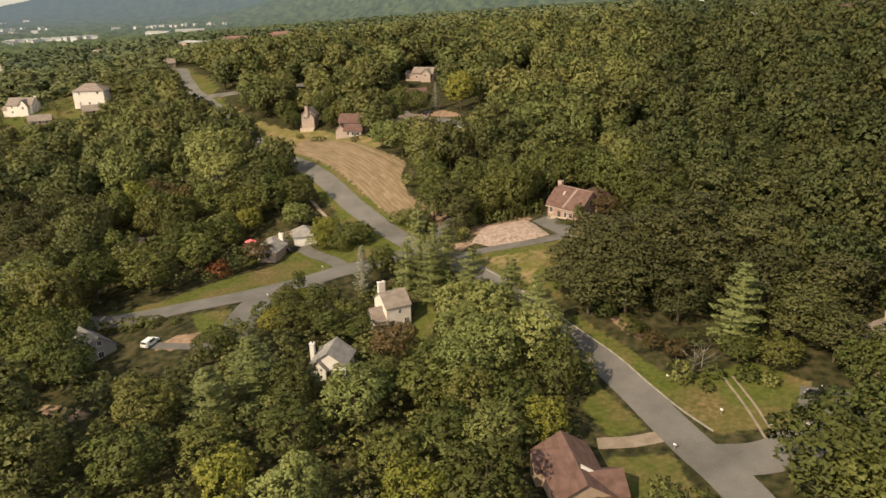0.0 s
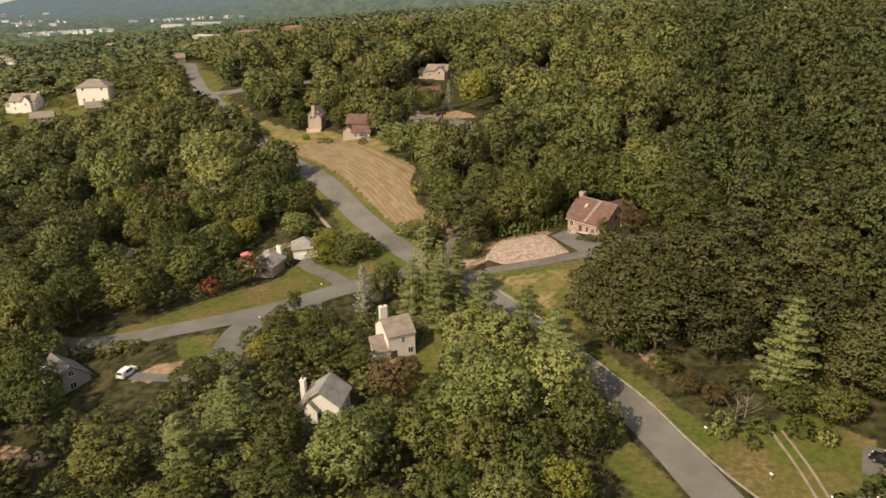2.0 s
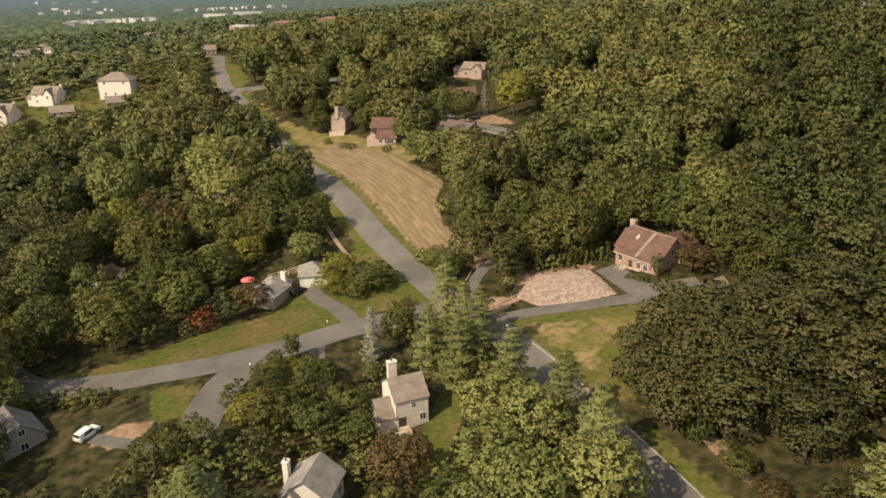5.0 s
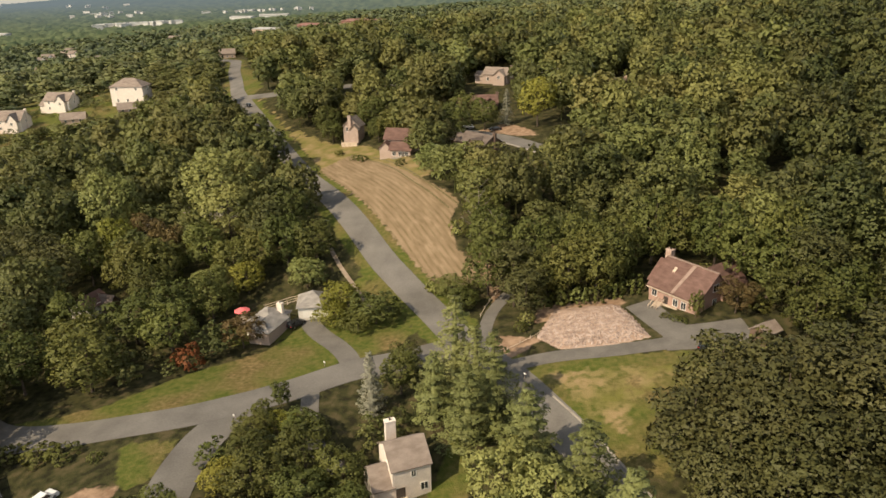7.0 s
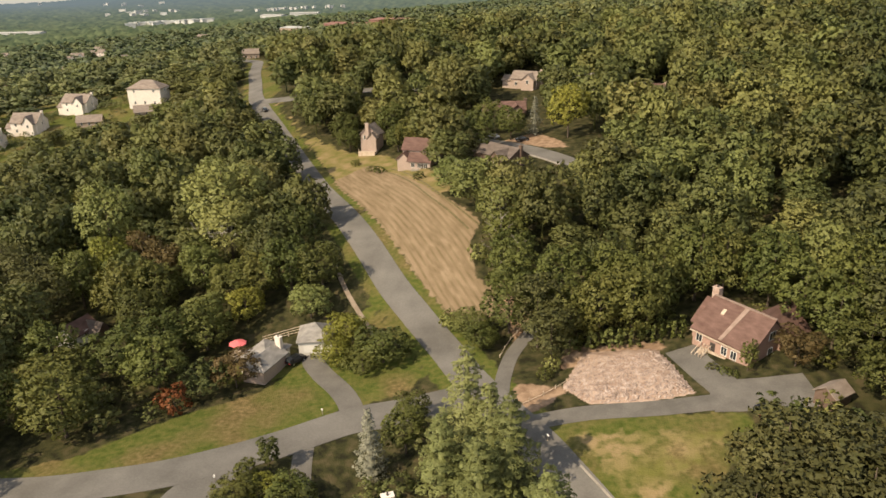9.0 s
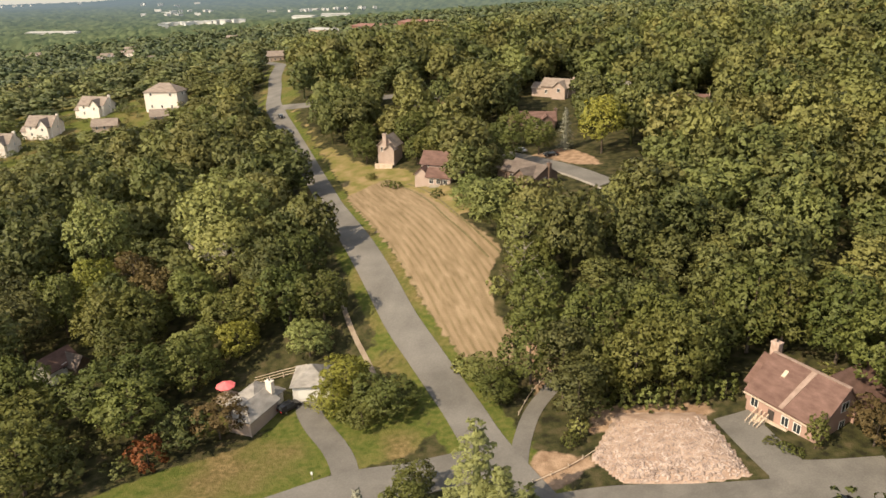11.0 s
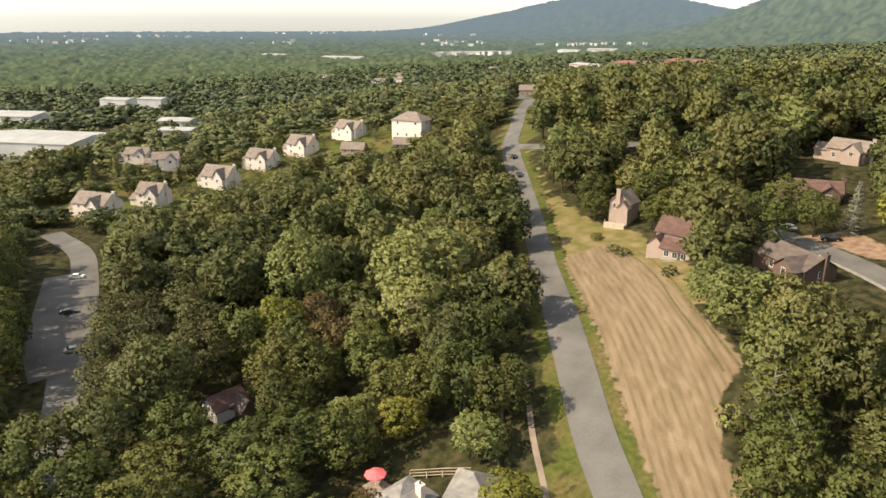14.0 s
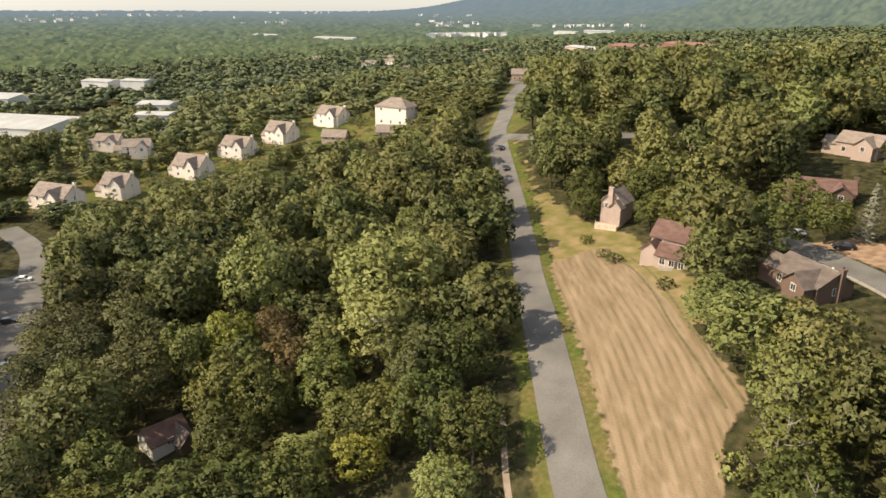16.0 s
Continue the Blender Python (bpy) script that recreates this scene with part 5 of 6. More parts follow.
def white_house():
    h = house("house", -13.0, 158.6, -0.8, 27.5, "cream two-storey house with taupe shingle roof and white chimney")
    M = block(h, 6.3, 7.8, 5.5, 8.2, WALL_CREAM, ROOF_TAUPE, wins=(("front", 0.3, 4.3, 0.7, 1.1), ("front", 2.0, 1.5, 1.1, 1.3), ("right", -1, 4.2, 1, 1.3), ("left", 1.2, 4.6, 1, 1.3)), over=0.25)
    block(h, 3.2, 6.5, 2.5, 4.9, WALL_CREAM, ROOF_TAUPE, -4.6, -0.6, 0, over=0.25)
    chimney(h, -1.0, 4.35, 0, 9.0, 1.7, 1.0, WALL_CREAM)
    door(h, M, "front", -1.9, 1.5, 2.1, 6.3, 7.8)
    Mesh().box(-6.2, -0.8, -6.2, -3.96, -1.2, 0.25).put("porch_deck", PALEWOOD, h)
    rail = Mesh()
    for k in range(8):
        rail.box(-6.15 + 0.75 * k, -6.07 + 0.75 * k, -6.18, -6.1, 0.25, 1.2)
    rail.box(-6.2, -0.8, -6.2, -6.1, 1.2, 1.28).put("porch_rail", PALEWOOD, h)


def grey_house():
    h = house("house", -24.0, 134.4, -1.1, 82, "small white cottage with grey shingle roof and tall chimney")
    M = block(h, 6.6, 7.4, 3.7, 6.4, WALL_WHITE, ROOF_GREY, wins=(("left", -1.8, 1.7, 1.1, 1.3), ("left", 1.8, 1.7, 1.1, 1.3), ("front", 1.5, 1.6, 1.0, 1.2)))
    block(h, 3.0, 3.4, 3.0, 4.9, WALL_WHITE, ROOF_GREY, -2.6, 2.1, 0)
    chimney(h, 0.7, 4.6, -1, 6.2, 1.1, 0.9, WALL_WHITE)
    door(h, M, "left", 0, 1.0, 2.1, 6.6, 7.4)


def slate_house():
    h = house("house", -82.5, 147.2, -3.4, -38, "grey house with steep slate roof and white chimney")
    M = block(h, 8.4, 7.4, 3.0, 6.2, WALL_GREY, ROOF_SLATE, wins=(("front", 0.5, 1.7, 1.1, 1.5), ("front", 3, 1.7, 1.1, 1.5), ("right", 0, 1.7, 1.2, 1.4), ("right", 0, 4.6, 1.0, 1.2)))
    block(h, 4.4, 4.6, 2.8, 5.0, WALL_GREY, ROOF_SLATE, -1.5, -4.4, 90)
    chimney(h, 1.6, -4.1, -1, 6.9, 1.0, 0.8, WALL_WHITE)
    door(h, M, "front", 1.8, 1.0, 2.1, 8.4, 7.4)


def lane_house():
    h = house("house", 20.2, 93.6, 1.0, 98, "brown-roofed bungalow with a pale gable trim")
    M = block(h, 13, 8.5, 3.0, 5.6, WALL_TAN, ROOF_BROWN, wins=(("front", 2, 1.6, 1.3, 1.2), ("front", -2, 1.6, 1.3, 1.2)))
    block(h, 6, 6.4, 2.8, 5.0, WALL_TAN, ROOF_BROWN, -3.2, -3.4, 90)
    block(h, 4, 4, 2.9, 4.9, WALL_TAN, ROOF_BROWN, 3.6, 3.4, 90)
    Mesh().add([(-3.3, -4.9, 3.05), (-3.3, -0.1, 5.95), (-3.05, -0.1, 5.95), (-3.05, -4.9, 3.05), (-3.3, -4.9, 3.3), (-3.3, -0.1, 6.6), (-3.05, -0.1, 6.6), (-3.05, -4.9, 3.3)],
               [(0, 3, 2, 1), (4, 5, 6, 7), (0, 1, 5, 4), (1, 2, 6, 5), (2, 3, 7, 6), (3, 0, 4, 7)]).put("gable_trim", TRIM, h, "bright cream gable board")
    door(h, M, "front", 4.6, 1.0, 2.1, 13, 8.5)


def garage():
    h = house("garage", -45.4, 215.0, 1.1, 14, "detached two-car garage with grey shingle roof", "garage")
    M = block(h, 7.2, 7.0, 2.7, 5.4, WALL_WHITE, ROOF_GREY, 0, 0, 90, base=-1.5, hipped="all")
    M2 = Matrix.Identity(4)
    door(h, M2, "front", 0, 4.9, 2.15, 7.0, 7.2, TRIM, "garage_door")


def ranch_house():
    h = house("house", -57.2, 207.2, -0.2, -12, "low grey-roofed ranch house with brick chimney")
    block(h, 6.4, 8.6, 2.7, 5.4, WALL_WHITE, ROOF_GREY, 2.7, 1.2, 0, wins=(("front", -1.8, 1.5, 1.3, 1.1), ("left", 0, 1.6, 1.1, 1.1)), hipped="all")
    block(h, 8.0, 5.2, 2.6, 4.6, WALL_ROSE, ROOF_GREY, 4.4, -1.6, 90, wins=(("left", 0, 1.5, 1.4, 1.2),), hipped="back")
    chimney(h, 5.4, 2.6, 0, 6.0, 1.3, 0.9, WALL_CREAM)
    Mesh().box(-6.2, -0.6, 0.2, 3.6, -0.4, 0.9).put("deck", WOODGREY, h, "weathered wooden deck")


def parasol():
    z = lz(-61.5, 210.0) + 1.2
    p = empty("parasol", pose(-61.5, 210.0, z), "open coral red garden parasol on a deck", "parasol")
    n, v = 8, [(0, 0, 3.1)]
    v += [(1.9 * math.cos(k * math.tau / n), 1.9 * math.sin(k * math.tau / n), 2.35) for k in range(n)]
    v += [(1.88 * math.cos(k * math.tau / n), 1.88 * math.sin(k * math.tau / n), 2.2) for k in range(n)]
    Mesh().add(v, [(0, 1 + k, 1 + (k + 1) % n) for k in range(n)] + [(1 + k, 1 + n + k, 1 + n + (k + 1) % n, 1 + (k + 1) % n) for k in range(n)]).put("canopy", PARASOL, p)
    Mesh().tube([(0, 0, -1.6), (0, 0, 3.2)], [0.03, 0.03], 6).put("pole", TRIM, p)


def field_house():
    h = house("house", -40.8, 307.4, 18.3, -8, "pinkish two-storey house with brown roof beside the field")
    block(h, 11.5, 7, 5.6, 8.6, WALL_ROSE, ROOF_BROWN, 0.4, 2.0, 0, wins=(("front", -3.6, 4.4, 1.0, 1.3), ("left", 0, 4.2, 1.0, 1.3)))
    M = block(h, 7.5, 5.5, 2.8, 4.8, WALL_ROSE, ROOF_BROWN, 1.8, -3.0, 0, wins=(("front", -2.2, 1.4, 1.2, 1.4), ("front", 0, 1.4, 1.2, 1.4), ("front", 2.2, 1.4, 1.2, 1.4)))
    block(h, 4.4, 4.2, 3.0, 5.0, WALL_ROSE, ROOF_BROWN, -4.0, -2.6, 90)
    chimney(h, 6.0, 0.6, 0, 8.8, 1.4, 0.9, WALL_ROSE)
    door(h, M, "front", 1.1, 0.9, 2.1, 7.5, 5.5)
    Mesh().box(-0.5, 5.8, -7.4, -5.76, -1.0, 0.3).put("patio_wall", CONCRETE, h)


def narrow_house():
    h = house("house", -64.0, 331.6, 17.2, -6, "tall narrow cream house with grey roof and chimney")
    block(h, 6, 6.5, 6.4, 9.6, WALL_ROSE, ROOF_TAUPE, 0, 1, 90, wins=(("left", 1.6, 2.2, 1.0, 1.6), ("left", -1.6, 5.2, 0.9, 1.5), ("left", 1.6, 5.2, 0.9, 1.5)))
    chimney(h, -0.3, -2.5, -1, 10.4, 1.3, 0.9, WALL_ROSE)
    block(h, 2.6, 3.2, 5.6, 7.4, WALL_ROSE, ROOF_TAUPE, 1.8, -2.6, 90)
    Mesh().box(-3, 3.4, -5.6, -3.95, -2.0, 0.6).put("deck", PALEWOOD, h)
    for sx in (-2.8, 3.2):
        Mesh().box(sx - 0.08, sx + 0.08, -5.55, -5.4, 0.6, 1.5).put("post", PALEWOOD, h)


def wood_house():
    h = house("house", -103, 213.4, -1.4, -10, "white house with brown roof half hidden in the wood")
    block(h, 6.8, 5.6, 3.0, 5.0, WALL_WHITE, ROOF_BROWN, 0, 0, 90, wins=(("left", 1.3, 2.4, 0.8, 1.1), ("left", -1.5, 2.4, 0.8, 1.1), ("front", 0, 2.6, 1, 1.1)))
    block(h, 4.4, 3.4, 2.6, 4.4, WALL_BROWN, ROOF_DARK, 3.4, 2.2, 0)


brown_house(), white_house(), grey_house(), slate_house(), lane_house(), garage(), ranch_house(), parasol(), field_house(), narrow_house(), wood_house()


def simple_house(x, y, turn, wall, roof, label, L=11, D=8, he=5.4, hr=8.4, wing=True, lift=0.0, group="", stack=True, hipped=""):
    h = house("house", x, y, lz(x, y) + lift, turn, label, group=group)
    block(h, L, D, he, hr, wall, roof, wins=(("front", -L * 0.3, 1.6, 1.0, 1.4), ("front", 0, 1.6, 1.0, 1.4), ("front", L * 0.3, 1.6, 1.0, 1.4)) +
          ((("front", -L * 0.3, he - 1.2, 1.0, 1.3), ("front", L * 0.3, he - 1.2, 1.0, 1.3)) if he > 4.5 else ()) + (("left", 0, he - 1.2, 1.0, 1.3), ("right", 0, he - 1.2, 1.0, 1.3)), hipped=hipped)
    if wing:
        block(h, 6.5, 5.5, he * 0.95, hr * 0.93, wall, roof, L * 0.22, -D * 0.38, 90, wins=(("left", 0, he * 0.72, 1.1, 1.3),))
        block(h, 5, 5.5, 2.8, 4.6, wall, roof, -L * 0.5 - 1.6, -0.8, 0)
    if stack:
        chimney(h, L * 0.5 + 0.3, 0.5, -1, hr + 0.8, 1.1, 0.8, wall)
    return h


CREAM_ROW = "large cream house with taupe roof above the woods"
for i, (hx, hy, turn, L, D, he, hr) in enumerate([(-217, 437, 6, 14, 10, 8.2, 11.6), (-263, 441, 0, 12, 8.5, 5.4, 8.6), (-273, 412, 8, 11, 9, 5.4, 9.0), (-278, 387, 14, 11, 9, 5.4, 8.6),
                                                  (-272, 354, 12, 12, 9, 5.2, 9.0), (-271, 316, 20, 9, 8, 5.6, 8.8), (-275, 292, 14, 13, 9, 5.6, 8.8)]):
    simple_house(hx, hy, turn, WALL_CREAM, ROOF_TAUPE, CREAM_ROW, L * 1.28, D * 1.2, he * 1.08, hr * 1.12, i > 0, group="cream houses", hipped="" if i else "all", stack=i > 0)
for hx, hy, turn, wall, roof, label, he, hr in [
        (-11.5, 292.5, -42, WALL_BROWN, ROOF_DARK, "low brown house with taupe roof under trees", 3.2, 5.6), (-15.5, 352, 10, WALL_BROWN, ROOF_BROWN, "brown-roofed house among trees", 3.2, 5.6),
        (-11, 394, -20, WALL_ROSE, ROOF_TAUPE, "pale rosy house with taupe roof among trees", 3.8, 6.4), (35, 359, -5, WALL_TAN, ROOF_BROWN, "tan house with brown roof on the hill", 3.4, 6.4),
        (-233, 604, 25, WALL_TAN, ROOF_TAUPE, "tan house with grey roof at the road bend", 4.0, 7.2), (84, 121, 60, WALL_TAN, ROOF_TAUPE, "tan-roofed house beside parked cars", 3.0, 5.6),
        (-92, 267, 30, WALL_WHITE, ROOF_GREY, "white house hidden in the wood", 3.0, 5.2), (13, 381, 0, WALL_WHITE, ROOF_GREY, "pale house among hill trees", 4.4, 7),
        (-240, 416, 25, WALL_TAN, ROOF_TAUPE, "low taupe-roofed house below the large cream house", 2.6, 5.4), (-211, 423, 30, WALL_TAN, ROOF_TAUPE, "low taupe-roofed house below the large cream house", 2.6, 5.4)]:
    simple_house(hx, hy, turn, wall, roof, label, 12, 8, he, hr, hy < 410, stack=hy < 410)


def shed(x, y, turn, label):
    h = house("shed", x, y, lz(x, y), turn, label, "shed")
    block(h, 4.2, 3.4, 2.2, 3.4, WALL_BROWN, ROOF_TAUPE, over=0.3)


shed(49.5, 189, 40, "small brown shed with taupe roof under trees")


# ---- vehicles ----
def car(x, y, turn, paint, label, van=False):
    c = empty("car", pose(x, y, lz(x, y) + 0.14, 0, 0, turn), label, "car")
    prof = [(-2.25, 0.35), (-2.3, 0.75), (-2.15, 0.95), (-1.55, 1.02), (-1.0, 1.42), (0.5, 1.45), (1.25, 1.0), (2.1, 0.85), (2.3, 0.65), (2.28, 0.32)]
    if van:
        prof = [(-2.25, 0.35), (-2.32, 0.8), (-2.2, 1.2), (-2.05, 1.66), (-1.2, 1.74), (0.5, 1.72), (1.25, 1.12), (2.1, 0.98), (2.3, 0.7), (2.28, 0.32)]
    n, v = len(prof), []
    for wy, zk in ((-0.9, 0), (-0.86, 1), (0.86, 1), (0.9, 0)):
        for px, pz in prof:
            top = max(0.0, (pz - 0.95) / 0.6)
            v.append((px, wy * (1 - 0.18 * top) if zk else wy * (1 - 0.14 * top), pz - (0 if zk else 0.06)))
    f = [(k * n + i, (k + 1) * n + i, (k + 1) * n + (i + 1) % n, k * n + (i + 1) % n) for k in range(3) for i in range(n)]
    f += [tuple(range(n)), tuple(3 * n + n - 1 - i for i in range(n))]
    Mesh().add(v, f).put("body", PAINTS[paint], c, smooth=False)
    hi = 1.62 if van else 1.36
    for s in (-1, 1):
        Mesh().add([(-1.3, s * 0.90, 1.0), (0.95, s * 0.90, 1.0), (0.42, s * 0.80, hi), (-0.95, s * 0.80, hi), (-1.3, s * 0.86, 1.0), (0.95, s * 0.86, 1.0), (0.42, s * 0.76, hi), (-0.95, s * 0.76, hi)],
                   [(0, 1, 2, 3), (7, 6, 5, 4), (0, 4, 5, 1), (1, 5, 6, 2), (2, 6, 7, 3), (3, 7, 4, 0)]).put("side_window", GLASS, c)
    Mesh().add([(0.56, -0.68, hi + 0.05), (0.56, 0.68, hi + 0.05), (1.24, 0.76, 1.03), (1.24, -0.76, 1.03), (0.6, -0.68, hi + 0.08), (0.6, 0.68, hi + 0.08), (1.28, 0.76, 1.06), (1.28, -0.76, 1.06)],
               [(0, 1, 2, 3), (7, 6, 5, 4), (0, 4, 5, 1), (1, 5, 6, 2), (2, 6, 7, 3), (3, 7, 4, 0)]).put("windscreen", GLASS, c)
    b0, b1 = ((-2.1, -2.2) if van else (-1.04, -1.52))
    Mesh().add([(b0, -0.66, hi), (b0, 0.66, hi), (b1, 0.74, 1.05), (b1, -0.74, 1.05), (b0 - 0.06, -0.66, hi + 0.03), (b0 - 0.06, 0.66, hi + 0.03), (b1 - 0.06, 0.74, 1.08), (b1 - 0.06, -0.74, 1.08)],
               [(3, 2, 1, 0), (4, 5, 6, 7), (0, 1, 5, 4), (1, 2, 6, 5), (2, 3, 7, 6), (3, 0, 4, 7)]).put("rear_window", GLASS, c)
    for wx in (-1.4, 1.4):
        for s in (-1, 1):
            w = Mesh().tube([(wx, s * 0.72, 0.33), (wx, s * 0.93, 0.33)], [0.33, 0.33], 12).put("wheel", TYRE, c)
            Mesh().tube([(wx, s * 0.90, 0.33), (wx, s * 0.945, 0.33)], [0.2, 0.2], 8).put("rim", RIM, w)
    for s in (-0.62, 0.62):
        Mesh().box(2.2, 2.32, s - 0.2, s + 0.2, 0.62, 0.76).put("headlight", LAMP, c)
        Mesh().box(-2.35, -2.22, s - 0.16, s + 0.16, 0.72, 0.88).put("tail_light", TAIL, c)
    return c


car(-68.4, 146.6, 75, "white", "white van parked in a dirt yard", True)
car(-47.9, 208.6, 62, "black", "black car parked beside the garage", True)
car(39.4, 186.4, 35, "black", "black estate car parked on the lane", True)
car(66.6, 110.3, 130, "black", "black car parked on a pale drive"), car(69.4, 110.9, 130, "dark", "dark car parked on a pale drive"), car(73.0, 107.4, 80, "red", "red car parked beside dark cars")
car(-113.0, 359.5, -56, "dark", "dark car on the main road"), car(-108.2, 347.5, 124, "maroon", "maroon car on the main road"), car(-124.2, 376.5, -56, "black", "black car on the main road")
car(-8, 316.6, 200, "black", "black car parked beside the hamlet street"), car(-18.2, 325.6, 135, "silver", "silver car parked on the hamlet street")
car(-156.3, 212.5, 60, "tan", "beige car on the west street"), car(-204, 241, 40, "white", "white car on the west street"), car(-178.5, 224, 50, "dark", "dark car on the shaded west street")


# ---- rubble bank by the court ----
def rubble():
    rng = np.random.default_rng(3)
    poly = [(8, 196.7), (12.8, 191.0), (23, 191.3), (29.6, 192.8), (27.0, 202), (24.8, 207.4), (19, 208.2), (11.8, 208)]
    gx, gy = np.meshgrid(np.arange(7.5, 31, 0.5), np.arange(190, 209, 0.5))
    d = in_poly(gx, gy, poly)
    gz = land(gx, gy) + np.where(d > -0.5, 1.5 * (1 - np.exp(-np.clip(d, 0, None) / 2.2)) + 0.05, -0.4) + rng.uniform(-0.05, 0.05, gx.shape)
    n, m = gx.shape
    idx = np.arange(n * m).reshape(n, m)
    quads = np.stack([idx[:-1, :-1], idx[:-1, 1:], idx[1:, 1:], idx[1:, :-1]], -1).reshape(-1, 4)
    base = empty("rubble_bank", pose(0, 0, 0), "bank of pinkish broken stones beside the drive", "rubble")
    new("earth", fast_mesh("earth", np.stack([gx, gy, gz], -1).reshape(-1, 3), quads, [], REDEARTH)).parent = base
    vs, ts, k = [], [], 0
    for _ in range(7200):
        x, y = rng.uniform(7, 31), rng.uniform(189.5, 210)
        dd = float(in_poly(np.array(x), np.array(y), poly))
        if dd < 0 or (y > 203 + rng.uniform(-2, 3)):
            continue
        z = lz(x, y) + 1.5 * (1 - math.exp(-dd / 2.2))
        s = rng.uniform(0.07, 0.21) * (1.4 if dd < 1.6 or y < 195 else 1.0)
        vs.append(np.array((x, y, z + s * 0.2)) + ICO_V * s * rng.uniform(0.65, 1.2, (12, 1)) * np.array((1.2, 1, 0.75)))
        ts.append(ICO_F + k)
        k += 12
    tagged(new("rubble_fill", fast_mesh("rubble_fill", np.vstack(vs), [], np.vstack(ts), STONE)), kind="stuff").parent = base


rubble()


# ---- mailboxes, fences, kerbs, posts ----
def mailbox(x, y, turn=0, label="white mailbox on a wooden post by the road"):
    b = empty("mailbox", pose(x, y, lz(x, y), 0, 0, turn), label, "mailbox", "mailboxes")
    Mesh().box(-0.05, 0.05, -0.05, 0.05, -0.4, 0.95).put("post", WOODGREY, b)
    Mesh().tube([(0, -0.26, 1.08), (0, 0.26, 1.08)], [0.15, 0.15], 8).put("box", TRIM, b)
    Mesh().box(0.15, 0.17, -0.2, -0.12, 1.1, 1.3).put("flag", TAIL, b)


for q in [(-46.4, 169.2), (-35.6, 190.0), (5.7, 181.4), (43.4, 122), (49.3, 109.5), (61.2, 102.8), (38.6, 101.2), (55.5, 103.5), (-142, 209), (-122, 193.5), (-166, 232.5), (-70.5, 283.4), (-65.6, 276.3), (-15.6, 308.8), (-8.6, 301.8)]:
    mailbox(*q, 30)


def fence(points, label, rails=2, height=1.2):
    a = empty("fence", pose(0, 0, 0), label, "fence")
    line = smooth_line(points, 2.4)
    for p in line:
        z = lz(*p)
        Mesh().box(p[0] - 0.07, p[0] + 0.07, p[1] - 0.07, p[1] + 0.07, z - 0.4, z + height + 0.1).put("post", PALEWOOD, a)
    for p, q in zip(line[:-1], line[1:]):
        for k in range(rails):
            z = height * (0.45 + 0.5 * k)
            Mesh().tube([(*p, lz(*p) + z), (*q, lz(*q) + z)], [0.07, 0.07], 4).put("rail", PALEWOOD, a)


fence([(-58, 215), (-53, 217.5), (-48.5, 219.2)], "pale split-rail fence behind the garage", 3)
fence([(-0.5, 190.6), (4.5, 194.4), (8.5, 198.6)], "fallen pale rail fence by the lane", 1, 0.7)
fence([(1, 222), (-3, 214.5), (-4.6, 208)], "broken pale rail fence by the track", 1, 0.7)

strip("kerb", smooth_line([(46.4, 105), (43.2, 112.2), (39.9, 121.4), (36, 132.2), (29.6, 144.4), (24, 153.8), (17.4, 165.4), (10.6, 175.8)]), 0.16, 0.17, CONCRETE, "pale concrete kerb along the lane", across=2)
strip("footpath", smooth_line([(-30.6, 213.5), (-37, 222.4), (-43, 230.6), (-50, 242)]), 0.5, 0.08, PATCH, "worn pale footpath beside the main road", across=2)
for off in (-0.85, 0.85):
    strip("wheel_track", smooth_line([(54.6 + off, 101), (55 + off, 111), (54.6 + off, 120.5)]), 0.2, 0.09, PATCH, "pale dirt wheel track across grass", across=2)
strip("footpath", smooth_line([(-38, 333.2), (-29.8, 326.2), (-23.8, 319.8), (-16.8, 312.4), (-10.2, 305.2), (-2.6, 297.2), (7.4, 286.6)]), 0.4, 0.14, CONCRETE, "pale kerb walk along the hamlet street", across=2)


# ---- the town beyond ----
def hall(x, y, turn, L, D, he, wall, roof, label, name="warehouse"):
    h = empty(name, pose(x, y, lz(x, y), 0, 0, turn), label, "building")
    w, r, M = gable(L, D, he, he + D * 0.05, base=-4, over=0.6)
    w.put("wall", wall, h), r.put("roof", roof, h)
    for k in range(max(3, int(L / 9))):
        door(h, M, "front", -L / 2 + L * (k + 0.5) / max(3, int(L / 9)), 3.0, 3.2, L, D, GLASS, "bay_door")


for row in [(-505, 392, 22, 80, 52, 12), (-752, 492, 25, 70, 42, 11), (-755, 612, 15, 36, 24, 13), (-716, 630, 20, 30, 22, 13), (-498, 498, 30, 26, 20, 12), (-520, 512, 30, 22, 18, 12), (-410, 434, 30, 22, 16, 11),
            (-980, 1262, 10, 90, 34, 13), (-1215, 1300, 10, 60, 30, 12), (-600, 1530, -10, 50, 26, 17), (-555, 1590, 10, 60, 30, 18)]:
    hall(*row, TOWNWALL, METALROOF, "pale commercial hall with metal roof beyond the woods")
for row in [(-226, 862, -26, 70, 36, 10), (-172, 834, -26, 52, 32, 11)]:
    hall(*row, REDROOF, REDROOF, "long red brick building with flat red roof", "brick_hall")
hall(-300, 905, -26, 60, 26, 10, WALL_TAN, METALROOF, "long pale building beside the brick hall", "shopping_hall")
for hx, hy, turn in [(-355, 366, 30), (-322, 360, 45), (-705, 898, 20), (-765, 895, 40), (-562, 892, 10), (-550, 832, 30), (-528, 850, 15), (-434, 740, 50), (-445, 678, 20), (-455, 950, 10), (-420, 560, 20)]:
    simple_house(hx, hy, turn, WALL_CREAM, ROOF_TAUPE, "pale suburban house beyond the woods", 13, 9, 4.6, 7.6, True, 4.0, "distant houses", False)
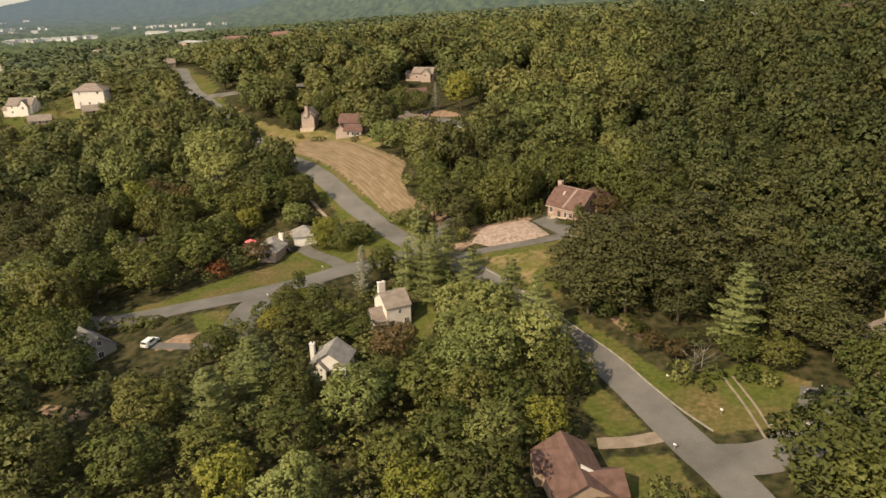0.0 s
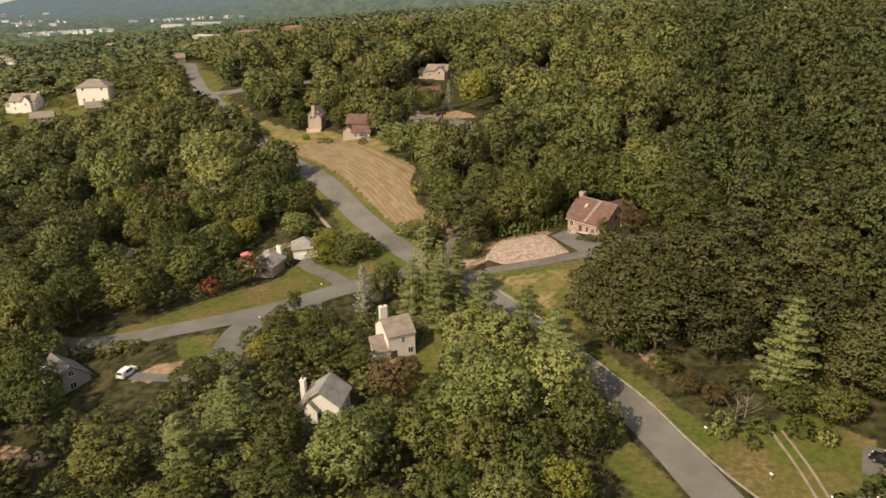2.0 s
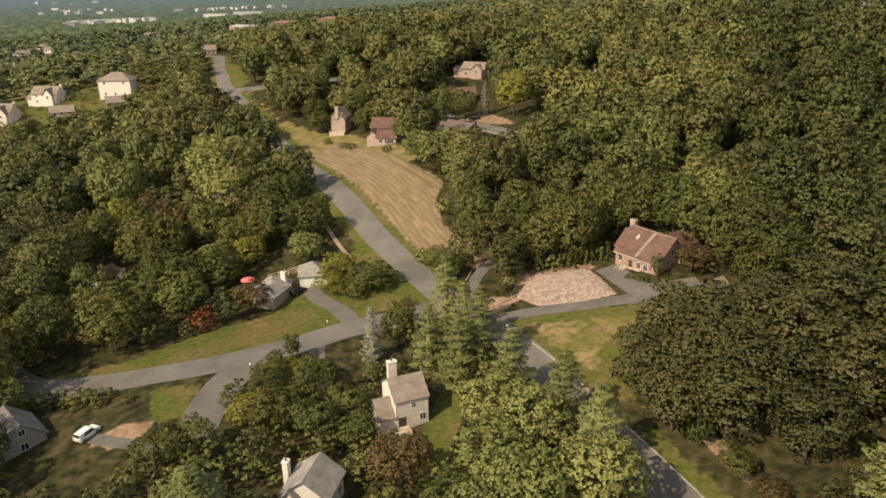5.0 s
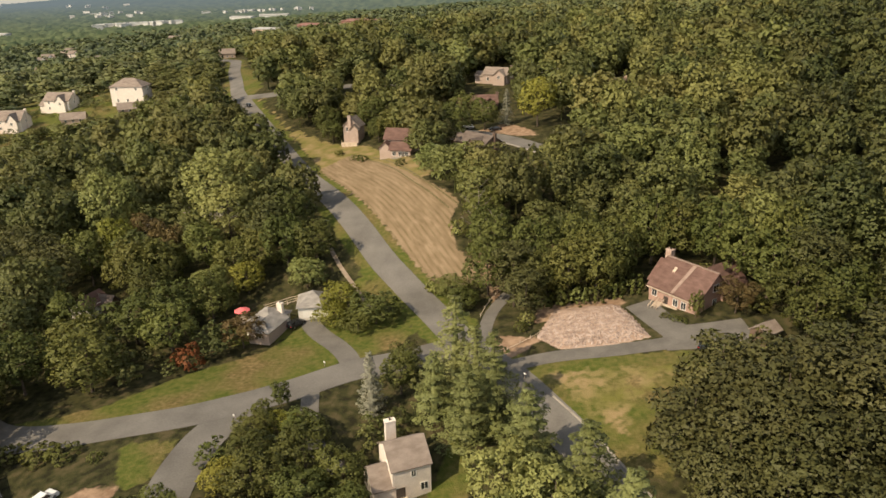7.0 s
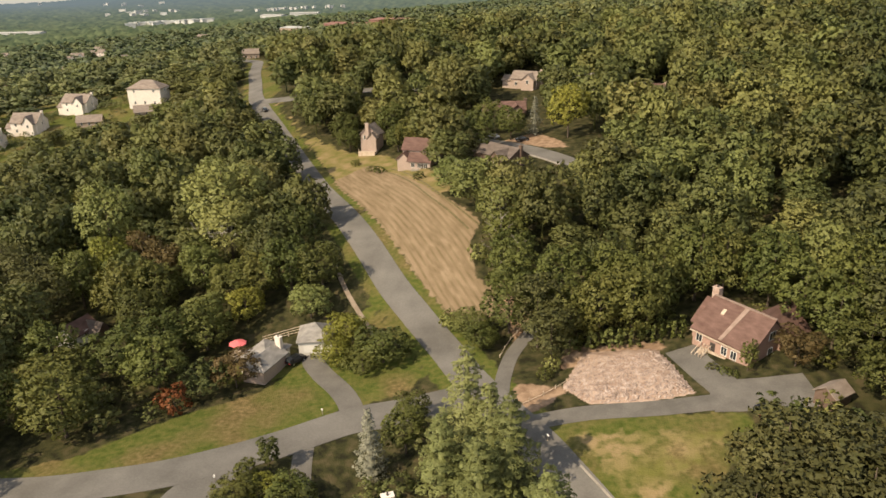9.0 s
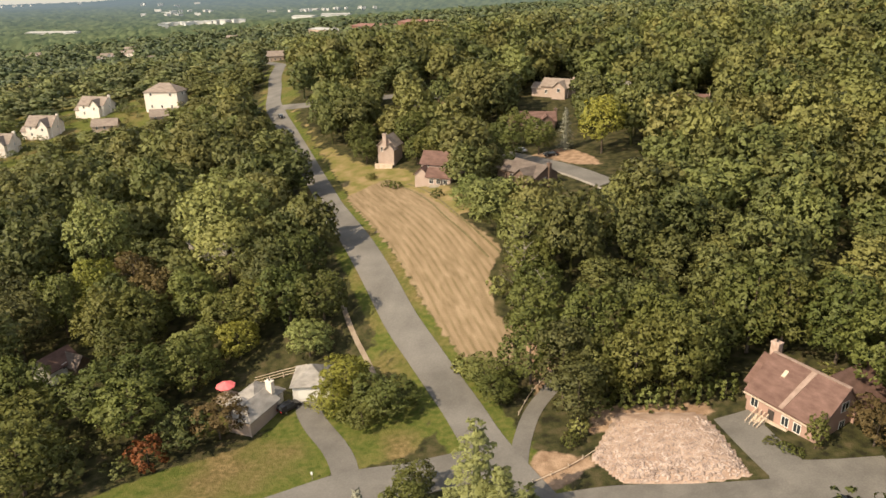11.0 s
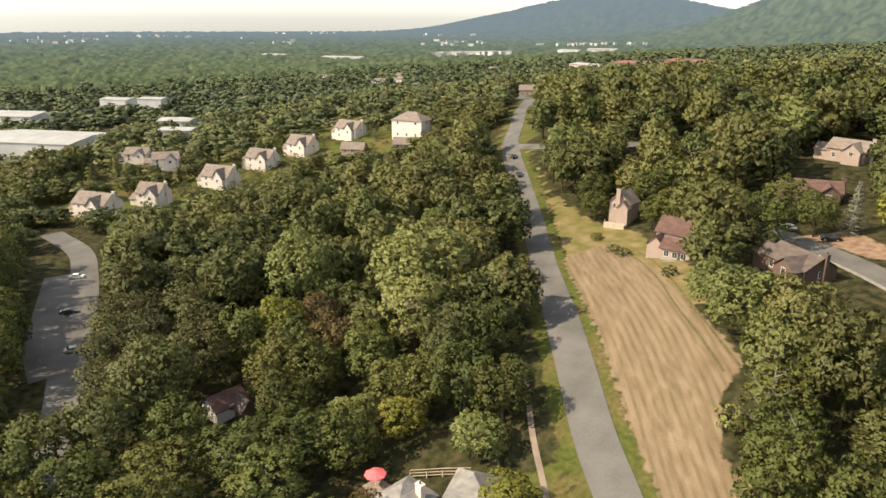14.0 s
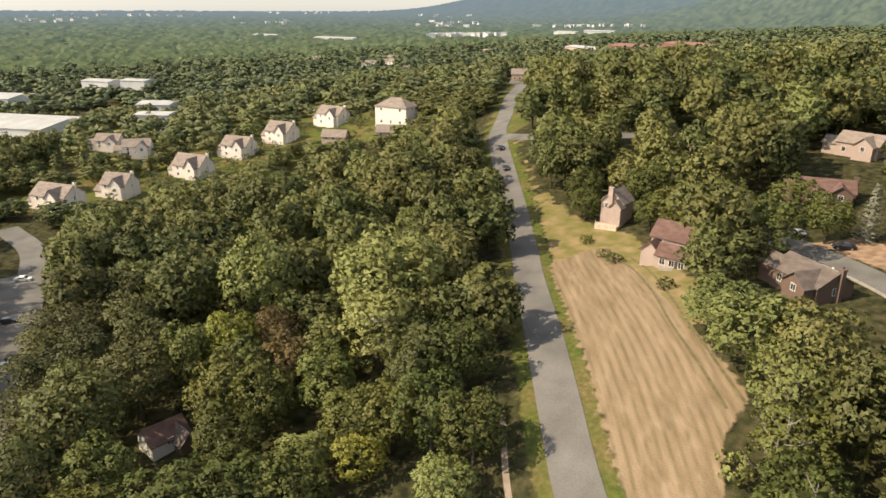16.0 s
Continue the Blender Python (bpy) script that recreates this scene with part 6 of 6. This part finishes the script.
town = np.random.default_rng(21)
proto = None
knots = [(math.radians(float(town.uniform(10, 62))), float(town.uniform(2300, 4000))) for _ in range(13)]
for k in range(110):
    a, r = knots[k % 13]
    a, r = a + float(town.normal()) * 0.035, r + float(town.normal()) * 110
    r = min(r, 2300 + 20 * k / 110) if a < 0.45 else r
    if k >= 86:
        a, r = math.atan2(855 - 7.5 * (k - 86), 1294), 1545 + float(town.normal()) * 14 - 4 * (k - 86)
    bx, by = -math.sin(a) * r, 120 + math.cos(a) * r
    m = pose(bx, by, lz(bx, by) + 9, 0, 0, float(town.uniform(0, 90))) @ Matrix.Diagonal((float(town.uniform(0.25, 0.9)), float(town.uniform(0.3, 0.6)), float(town.uniform(0.8, 1.15)), 1))
    if proto is None:
        proto = empty("town_building", m, "pale far town building among trees", "building", "town buildings")
        Mesh().box(-14, 14, -9, 9, -10, 8).put("wall", TOWNWALL, proto)
        Mesh().box(-14.6, 14.6, -9.6, 9.6, 8, 9.2).put("roof", TOWNROOF, proto)
    else:
        b = empty("town_building", m, "pale far town building among trees", "building", "town buildings")
        for part_ob in proto.children:
            o = new(part_ob.name.split(".")[0], part_ob.data)
            o.parent = b


def lot(name, line, half, label):
    strip(name, smooth_line(line, 6.0), half, 0.3, PATCH, label, across=6)


lot("parking_lot", [(-470, 338), (-430, 352), (-395, 372)], 12, "pale parking lot before the hall")
lot("car_park_lane", [(-600, 510), (-548, 462), (-470, 422)], 5, "pale lane between suburban buildings")
strip("meadow", smooth_line([(-345, 1850), (-255, 1900), (-160, 1950), (-60, 2010)], 20.0), 60, 16, FALLOW, "pale mown meadow among far woods", thick=24, across=6)


def steeple(x, y, z):
    """A white church tower with a spire, standing over the trees."""
    t = empty("church_steeple", pose(x, y, z, 0, 0, 20), "slim white church steeple above the woods", "church")
    Mesh().box(-2.2, 2.2, -2.2, 2.2, -6, 13).put("tower", TRIM, t)
    Mesh().box(-1.5, 1.5, -1.5, 1.5, 13, 16.5).put("belfry", TRIM, t)
    Mesh().tube([(0, 0, 16.5), (0, 0, 26)], [1.7, 0.08], 8).put("spire", TRIM, t)


steeple(278, 810, lz(278, 810))
for hx, hy, turn, wall, roof, label in [(197, 473, 20, WALL_WHITE, ROOF_GREY, "white house among trees on the hilltop"), (224, 467, -10, WALL_PINK, ROOF_BROWN, "reddish house among trees on the hilltop"), (251, 468, 10, WALL_PINK, ROOF_BROWN, "reddish house among trees on the hilltop")]:
    simple_house(hx, hy, turn, wall, roof, label, 12, 8, 6.5, 9.6, True, 4.0)
for line in ([(-54, 307.5), (-47.5, 300), (-40, 288), (-31, 272), (-22, 259.5), (-17, 253)], [(-51.5, 309), (-44.5, 300.5), (-37, 288), (-28.5, 273.5), (-20, 261.5), (-14.5, 255)]):
    strip("wheel_track", smooth_line(line), 0.28, 0.05, RUT, "faint worn wheel track beside the mown field", thick=0.2, across=2)
